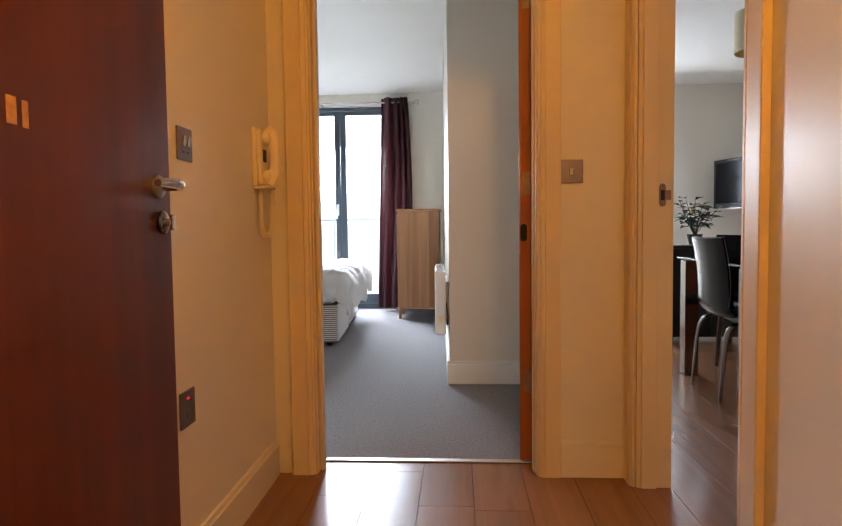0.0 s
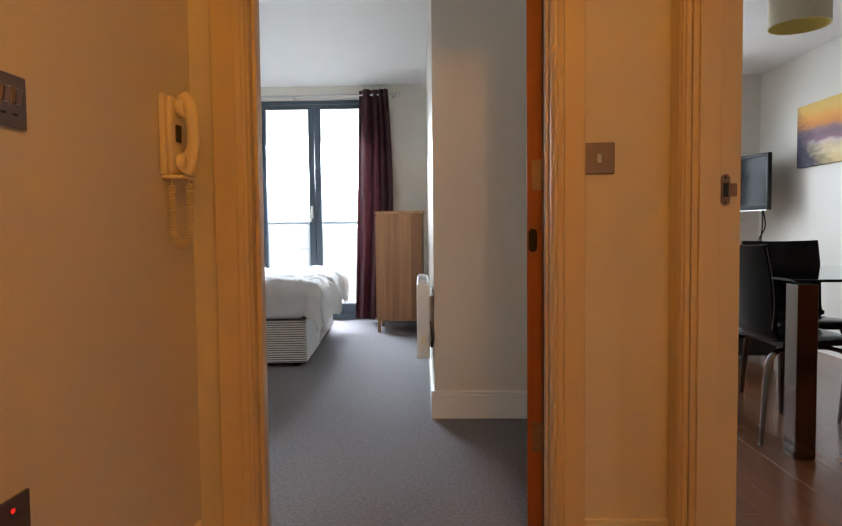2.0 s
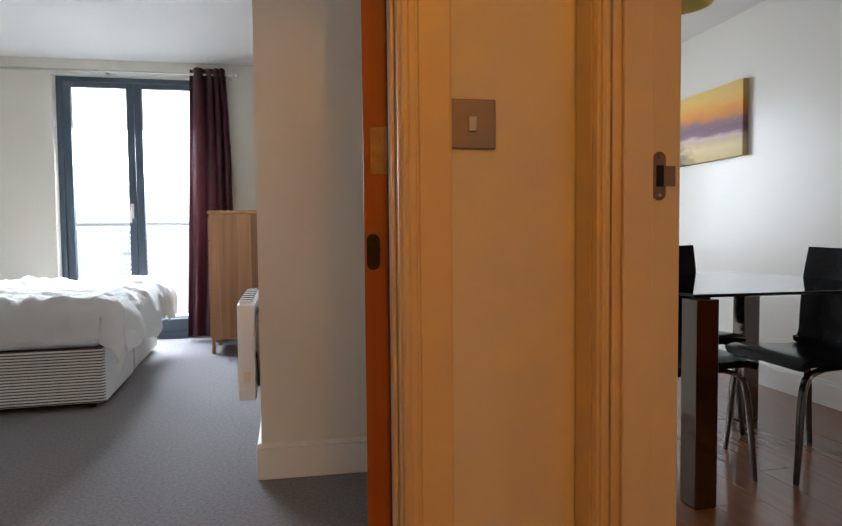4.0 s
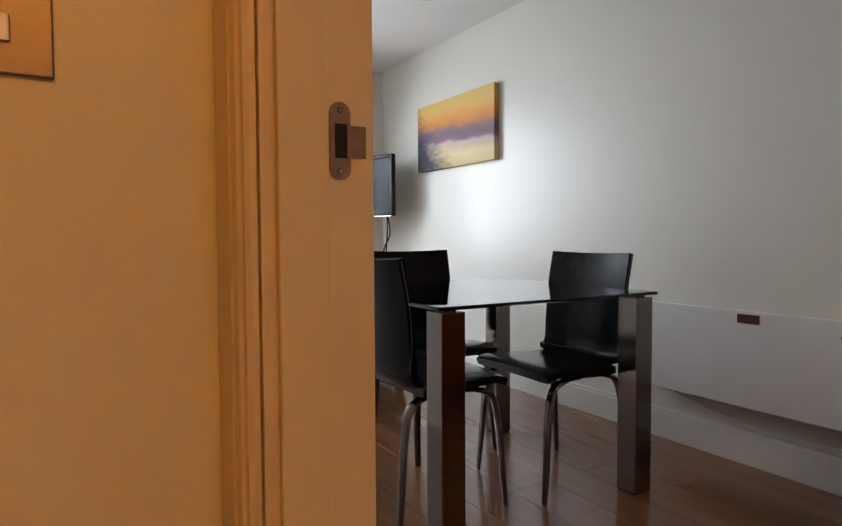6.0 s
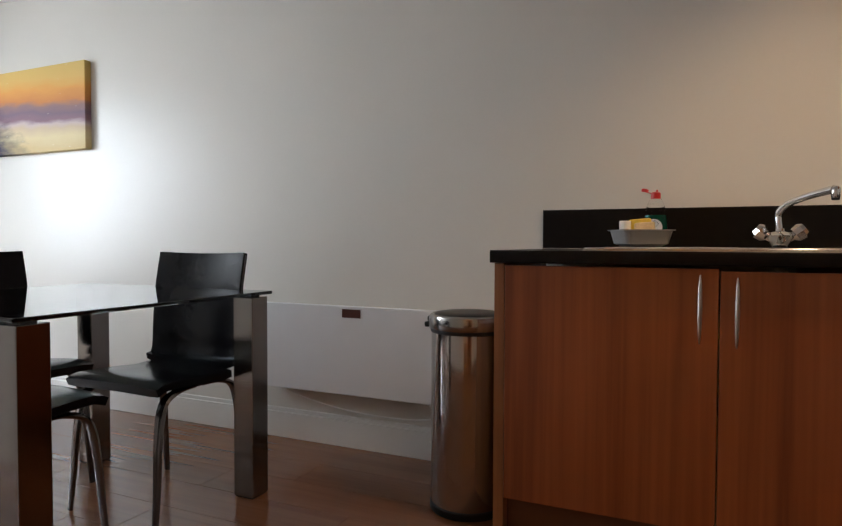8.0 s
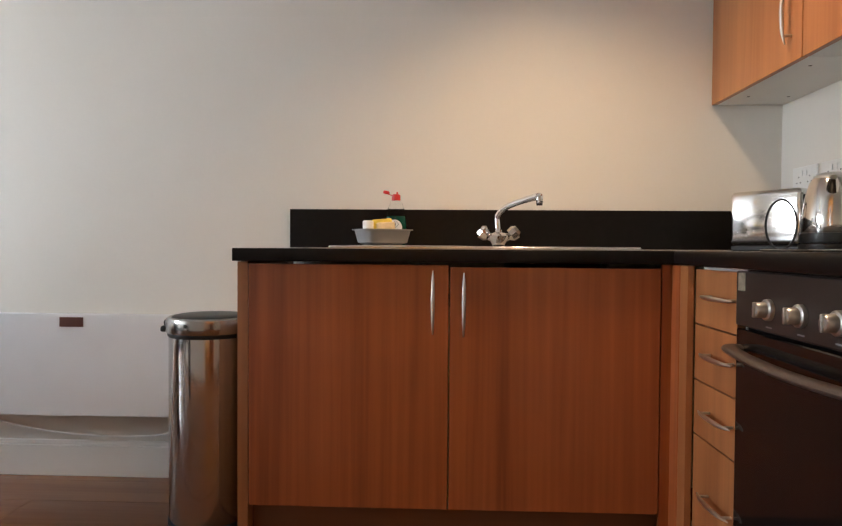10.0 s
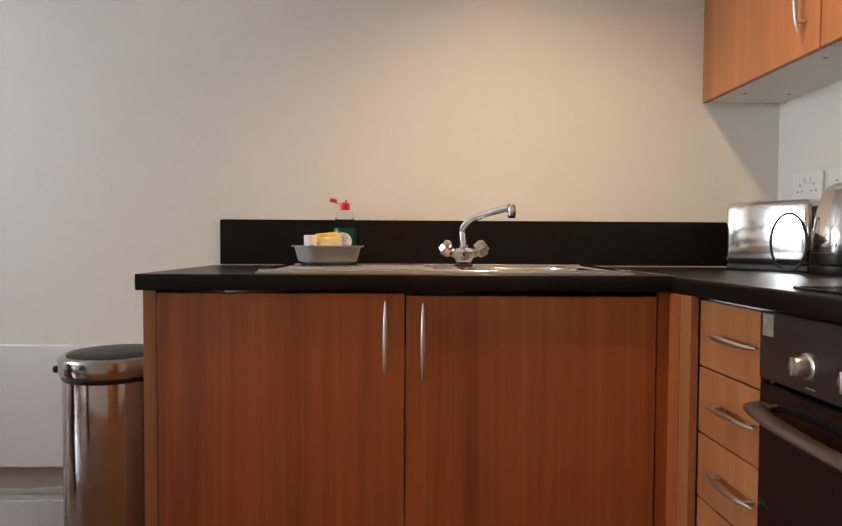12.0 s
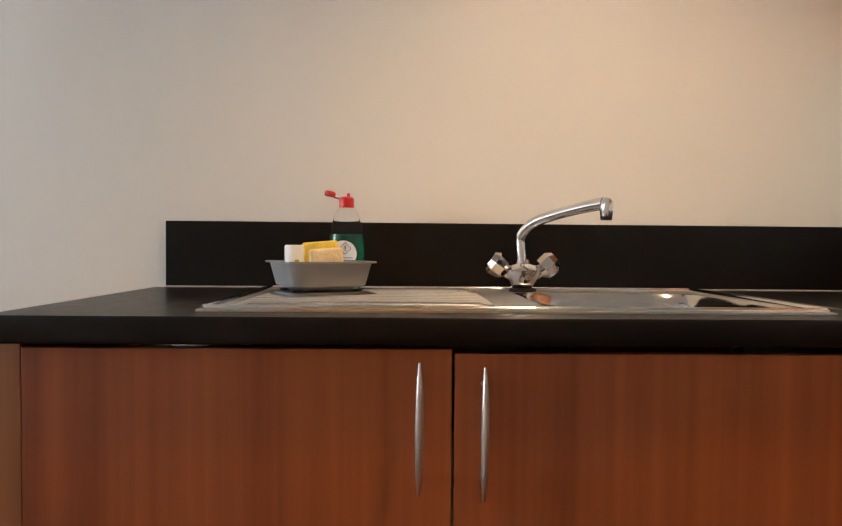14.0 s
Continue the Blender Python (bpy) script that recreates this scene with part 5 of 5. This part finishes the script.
def soap_bottle():
    t = thing("washing_up_liquid", "clear bottle of green washing-up liquid with red cap", "bottle", (3.425, 2.172, 0.9145))
    prof = [(0.033, 0), (0.036, 0.004), (0.0385, 0.03), (0.041, 0.065), (0.0405, 0.090), (0.037, 0.118), (0.031, 0.145), (0.024, 0.166), (0.019, 0.174), (0.0165, 0.178)]
    sq = Matrix.Diagonal((0.72, 1.0, 1.0, 1.0))
    part("bottle", moved(lathe_bm(prof, 36), sq), BOTTLE, t, smooth=True)
    liquid = [(r - 0.0018, z + (0.002 if z < 0.01 else 0)) for r, z in prof if z < 0.136]
    part("liquid", moved(lathe_bm(liquid, 36), sq), GREEN_LIQUID, t, "dark green liquid", True)
    cap = part("cap", join_bm(lathe_bm([(0.0165, 0.176), (0.0165, 0.196), (0.012, 0.200), (0.005, 0.2005)], 24), moved(lathe_bm([(0.004, 0.198), (0.003, 0.208)], 12), Matrix.Translation((0, -0.004, 0)))), RED_PLASTIC, t, "bright red flip cap", True)
    part("flip_lid", moved(lathe_bm([(0.010, -0.003), (0.0125, 0.0), (0.0125, 0.006), (0.009, 0.009)], 20), Matrix.Translation((0.0, 0.037, 0.2035)) @ Matrix.Rotation(radians(12), 4, "X")), RED_PLASTIC, cap, smooth=True)
    part("hinge", tube_bm([(0, 0.014, 0.196), (0, 0.024, 0.198), (0, 0.034, 0.203)], 0.004, 6, 3, 0.5), RED_PLASTIC, cap)
    lab = part("label", moved(lathe_bm([(0.029, 0), (0.029, 0.0006)], 32, "x"), Matrix.Translation((-0.0285, 0.004, 0.075))), PAPER, t, "white round safety label")
    part("hazard_diamond", moved(join_bm(box_bm(-0.0003, 0, -0.009, 0.009, -0.0095, -0.0085), box_bm(-0.0003, 0, -0.009, 0.009, 0.0085, 0.0095), box_bm(-0.0003, 0, -0.0095, -0.0085, -0.0095, 0.0095), box_bm(-0.0003, 0, 0.0085, 0.0095, -0.0095, 0.0095)),
                                 Matrix.Translation((-0.0287, 0.0, 0.087)) @ Matrix.Rotation(radians(45), 4, "X")), BLACK_PLASTIC, lab)
    part("mark", join_bm(box_bm(-0.0291, -0.0288, -0.0012, 0.0012, 0.085, 0.093), box_bm(-0.0291, -0.0288, -0.0012, 0.0012, 0.081, 0.083)), BLACK_PLASTIC, lab)
    for i in range(4):
        part("print_line", box_bm(-0.0291, -0.0288, -0.016, 0.010 - 0.004 * (i % 2), 0.066 - i * 0.005, 0.0675 - i * 0.005), GREY_INK, lab)


BOTTLE = glass("clear_plastic", (0.96, 0.98, 0.97), 0.02, 1.07)
GREEN_LIQUID = material("green_liquid", (0.003, 0.085, 0.045), 0.08, vary=0.1)
RED_PLASTIC = material("red_plastic", (0.55, 0.02, 0.015), 0.35, vary=0.05)
PAPER = material("white_label", (0.80, 0.80, 0.79), 0.5, vary=0.02)
GREY_INK = material("grey_print", (0.25, 0.25, 0.26), 0.6)
soap_bottle()


def cooker():
    t = thing("oven", "black built-in oven with steel knobs under the worktop", "oven", (1.95, 1.31, 0))
    part("body", box_bm(0.004, 0.596, -0.55, -0.022, 0.09, 0.868), BLACK_PLASTIC, t)
    pan = part("control_panel", box_bm(0, 0.6, -0.021, 0.006, 0.742, 0.866, 0.004), OVEN_ENAMEL, t, "dark brown-black control panel")
    for x in (0.451, 0.335, 0.219, 0.103):
        k = part("knob", moved(join_bm(lathe_bm([(0.023, 0.0), (0.022, 0.008), (0.018, 0.010)], 28, "y"), lathe_bm([(0.0165, 0.010), (0.0155, 0.026), (0.013, 0.029)], 28, "y"), box_bm(-0.0035, 0.0035, 0.02, 0.034, -0.016, 0.016, 0.002)), Matrix.Translation((x, 0.0062, 0.790))), STEEL, pan, "brushed steel control knob", True)
        part("print", box_bm(x - 0.012, x + 0.012, 0.0058, 0.0064, 0.752, 0.755), GREY_INK, pan)
    part("energy_sticker", box_bm(0.555, 0.588, 0.0058, 0.0066, 0.822, 0.862, 0.0002), PAPER_OLD, pan, "worn silver sticker")
    d = part("oven_door", box_bm(0, 0.6, -0.021, 0.004, 0.12, 0.735, 0.004), OVEN_GLASS, t, "black glass oven door")
    part("handle", join_bm(tube_bm([(0.02, 0.004, 0.69), (0.04, 0.035, 0.692), (0.15, 0.05, 0.688), (0.30, 0.054, 0.685), (0.45, 0.05, 0.688), (0.56, 0.035, 0.692), (0.58, 0.004, 0.69)], 0.019, 12, 6, 0.5)), OVEN_HANDLE, d, "long curved bar handle", True)
    h = thing("hob", "black glass ceramic hob set in the worktop", "hob", (1.95, 0.80, 0.9104))
    part("glass", box_bm(0.0, 0.53, 0.0, 0.50, 0, 0.005, 0.002), OVEN_GLASS, h)
    for x, y, r in ((0.15, 0.13, 0.09), (0.38, 0.13, 0.075), (0.15, 0.37, 0.075), (0.38, 0.37, 0.09)):
        part("heating_zone", moved(lathe_bm([(r, 0.0051), (r, 0.0056)], 40), Matrix.Translation((x, y, 0))), GREY_INK, h)


OVEN_ENAMEL = material("brown_black_enamel", (0.028, 0.021, 0.018), 0.36, vary=0.12)
OVEN_GLASS = material("black_glass", (0.008, 0.007, 0.007), 0.08, vary=0.1)
OVEN_HANDLE = material("dark_handle", (0.10, 0.08, 0.07), 0.3, 0.5, vary=0.15)
PAPER_OLD = material("worn_silver_label", (0.26, 0.23, 0.17), 0.5, vary=0.4, scale=90)
cooker()


def wall_cabinet(x0, x1, hinge_right):
    t = thing("wall_cabinet", "cherry veneer kitchen wall cabinet with white underside", "cabinet", (0, KY + 0.001, 1.461), group="kitchen wall cabinets")
    part("carcase", box_bm(x0 + 0.001, x1 - 0.001, 0, 0.244, 0, 0.72, 0.001), CARCASE, t, "white melamine carcase")
    d = part("door", box_bm(x0 + 0.002, x1 - 0.002, 0.246, 0.265, -0.002, 0.72, 0.0015), CHERRY_DAYLIT, t)
    hx = x0 + 0.055
    part("handle", moved(bow_handle(0.19), Matrix.Translation((hx, 0.265, 0.145)) @ Matrix.Rotation(radians(180), 4, "Z")), HANDLE_STEEL, d, "satin steel bow handle", True)
    for x in (x0 + 0.09, x1 - 0.13):
        for y in (0.05, 0.19):
            part("fixing_hole", moved(lathe_bm([(0.0055, -0.0006), (0.0055, 0.0)], 12), Matrix.Translation((x, y, 0))), DARK_METAL, t)


wall_cabinet(2.899, W - 0.004, True)
wall_cabinet(2.30, 2.897, True)


def toaster():
    t = thing("toaster", "polished steel two-slice toaster turned across the worktop corner", "toaster", (3.323, 0.991, 0.9105))
    t.matrix_world = pose(3.323, 0.991, 0.9105, 0, 0, 212)
    body = part("body", box_bm(0, 0.25, 0, 0.14, 0.02, 0.205, 0.018, 5), TOASTER_STEEL, t, smooth=True)
    part("base", box_bm(0.006, 0.244, 0.006, 0.134, 0.0, 0.0195, 0.004), BLACK_PLASTIC, t)
    part("end_panel", box_bm(0.2495, 0.259, 0.012, 0.128, 0.02, 0.185, 0.004, 2), BLACK_PLASTIC, t)
    part("lever", box_bm(0.2595, 0.285, 0.055, 0.085, 0.135, 0.150, 0.004, 2), BLACK_PLASTIC, t)
    for y in (0.04, 0.08):
        part("slot", box_bm(0.035, 0.215, y, y + 0.022, 0.2045, 0.2065, 0.0005), BLACK_PLASTIC, body)
    c = thing("cable", "black flex looped in front of the toaster", "cable", (3.085, 0.935, 0.9105))
    c.matrix_world = pose(3.085, 0.935, 0.9105, 0, 0, 239)
    pts = [(0.042 * math.cos(a), -0.0008 * i, max(0.005, 0.083 + 0.078 * math.sin(a))) for i, a in enumerate([radians(-80 + 340 * k / 16) for k in range(17)])]
    part("wire", tube_bm(pts, 0.0035, 8, 4), BLACK_PLASTIC, c, smooth=True)


def kettle():
    t = thing("kettle", "polished steel cordless kettle with black base", "kettle", (3.0, 0.832, 0.9105))
    part("power_base", lathe_bm([(0.082, 0), (0.084, 0.006), (0.084, 0.022), (0.078, 0.026)], 40), BLACK_PLASTIC, t, smooth=True)
    part("collar", lathe_bm([(0.083, 0.0265), (0.084, 0.03), (0.084, 0.055), (0.080, 0.057)], 40), BLACK_PLASTIC, t, smooth=True)
    part("body", lathe_bm([(0.079, 0.057), (0.080, 0.06), (0.078, 0.11), (0.071, 0.165), (0.060, 0.205), (0.052, 0.218)], 48), TOASTER_STEEL, t, smooth=True)
    part("lid", lathe_bm([(0.052, 0.2185), (0.050, 0.226), (0.03, 0.236), (0.004, 0.239)], 36), STEEL, t, smooth=True)
    part("spout", moved(tube_bm([(0.05, 0, 0.175), (0.075, 0, 0.198), (0.092, 0, 0.214)], [0.020, 0.016, 0.010], 12, 4), Matrix.Rotation(radians(150), 4, "Z")), TOASTER_STEEL, t, smooth=True)
    part("handle", moved(tube_bm([(0.03, 0, 0.238), (0.07, 0, 0.245), (0.115, 0, 0.225), (0.122, 0, 0.17), (0.112, 0, 0.10), (0.082, 0, 0.06)], [0.012, 0.014, 0.015, 0.014, 0.012, 0.010], 12, 6), Matrix.Rotation(radians(-100), 4, "Z")), BLACK_PLASTIC, t, smooth=True)


TOASTER_STEEL = material("mirror_steel", (0.68, 0.66, 0.63), 0.10, 1.0, vary=0.05)
toaster()
kettle()


def socket(x0):
    t = thing("socket", "white double wall socket above the worktop", "socket", (x0, KY + 0.0005, 1.124), group="wall sockets")
    part("plate", box_bm(0, 0.146, 0, 0.009, 0, 0.086, 0.003), WHITE_PLASTIC, t)
    for x in (0.04, 0.106):
        part("rocker", box_bm(x - 0.006 + (0.02 if x < 0.07 else -0.02), x + 0.006 + (0.02 if x < 0.07 else -0.02), 0.0088, 0.013, 0.052, 0.072, 0.001), WHITE_PLASTIC, t)
        for dx, dz in ((0, 0.05), (-0.011, 0.03), (0.011, 0.03)):
            part("pin_hole", box_bm(x + dx - 0.003, x + dx + 0.003, 0.0088, 0.0095, dz - 0.002, dz + 0.002), BLACK_PLASTIC, t)


socket(3.259)
socket(3.089)


# ---- floor boards ----
def boards():
    base_h = structure("floor_hall", box_bm(HX0, EX1, -0.7, SW1 + 0.003, -0.0115, -0.0105), SUBFLOOR, "reddish brown laminate boards in the hall", "floor")
    base_l = structure("floor_living", box_bm(EX1, W, KY, LY, -0.0115, -0.0105), SUBFLOOR, "reddish brown glossy laminate boards in the living room", "floor")
    rng = random.Random(3)
    width, length = 0.192, 1.285
    full = mesh_from("plank", box_bm(-width / 2 + 0.0006, width / 2 - 0.0006, -length / 2 + 0.0006, length / 2 - 0.0006, -0.010, 0.0, 0.0006, 1), PLANK)
    for base, x0, x1, y0, y1 in ((base_h, HX0, EX1, -0.7, SW1 + 0.003), (base_l, EX1, W, KY, LY)):
        x = x0
        while x < x1 - 0.01:
            w = min(width, x1 - x)
            y = y0 - rng.uniform(0, length)
            while y < y1 - 0.01:
                a, b = max(y, y0), min(y + length, y1)
                if b - a > 0.02:
                    if b - a > length - 0.001 and w > width - 0.001: me = full
                    else: me = mesh_from("plank", box_bm(-w / 2 + 0.0006, w / 2 - 0.0006, -(b - a) / 2 + 0.0006, (b - a) / 2 - 0.0006, -0.010, 0.0, 0.0006, 1), PLANK)
                    ob = new("plank", me)
                    ob.location = (x + w / 2, (a + b) / 2, 0)
                    ob.parent = base
                y += length
            x += width


boards()
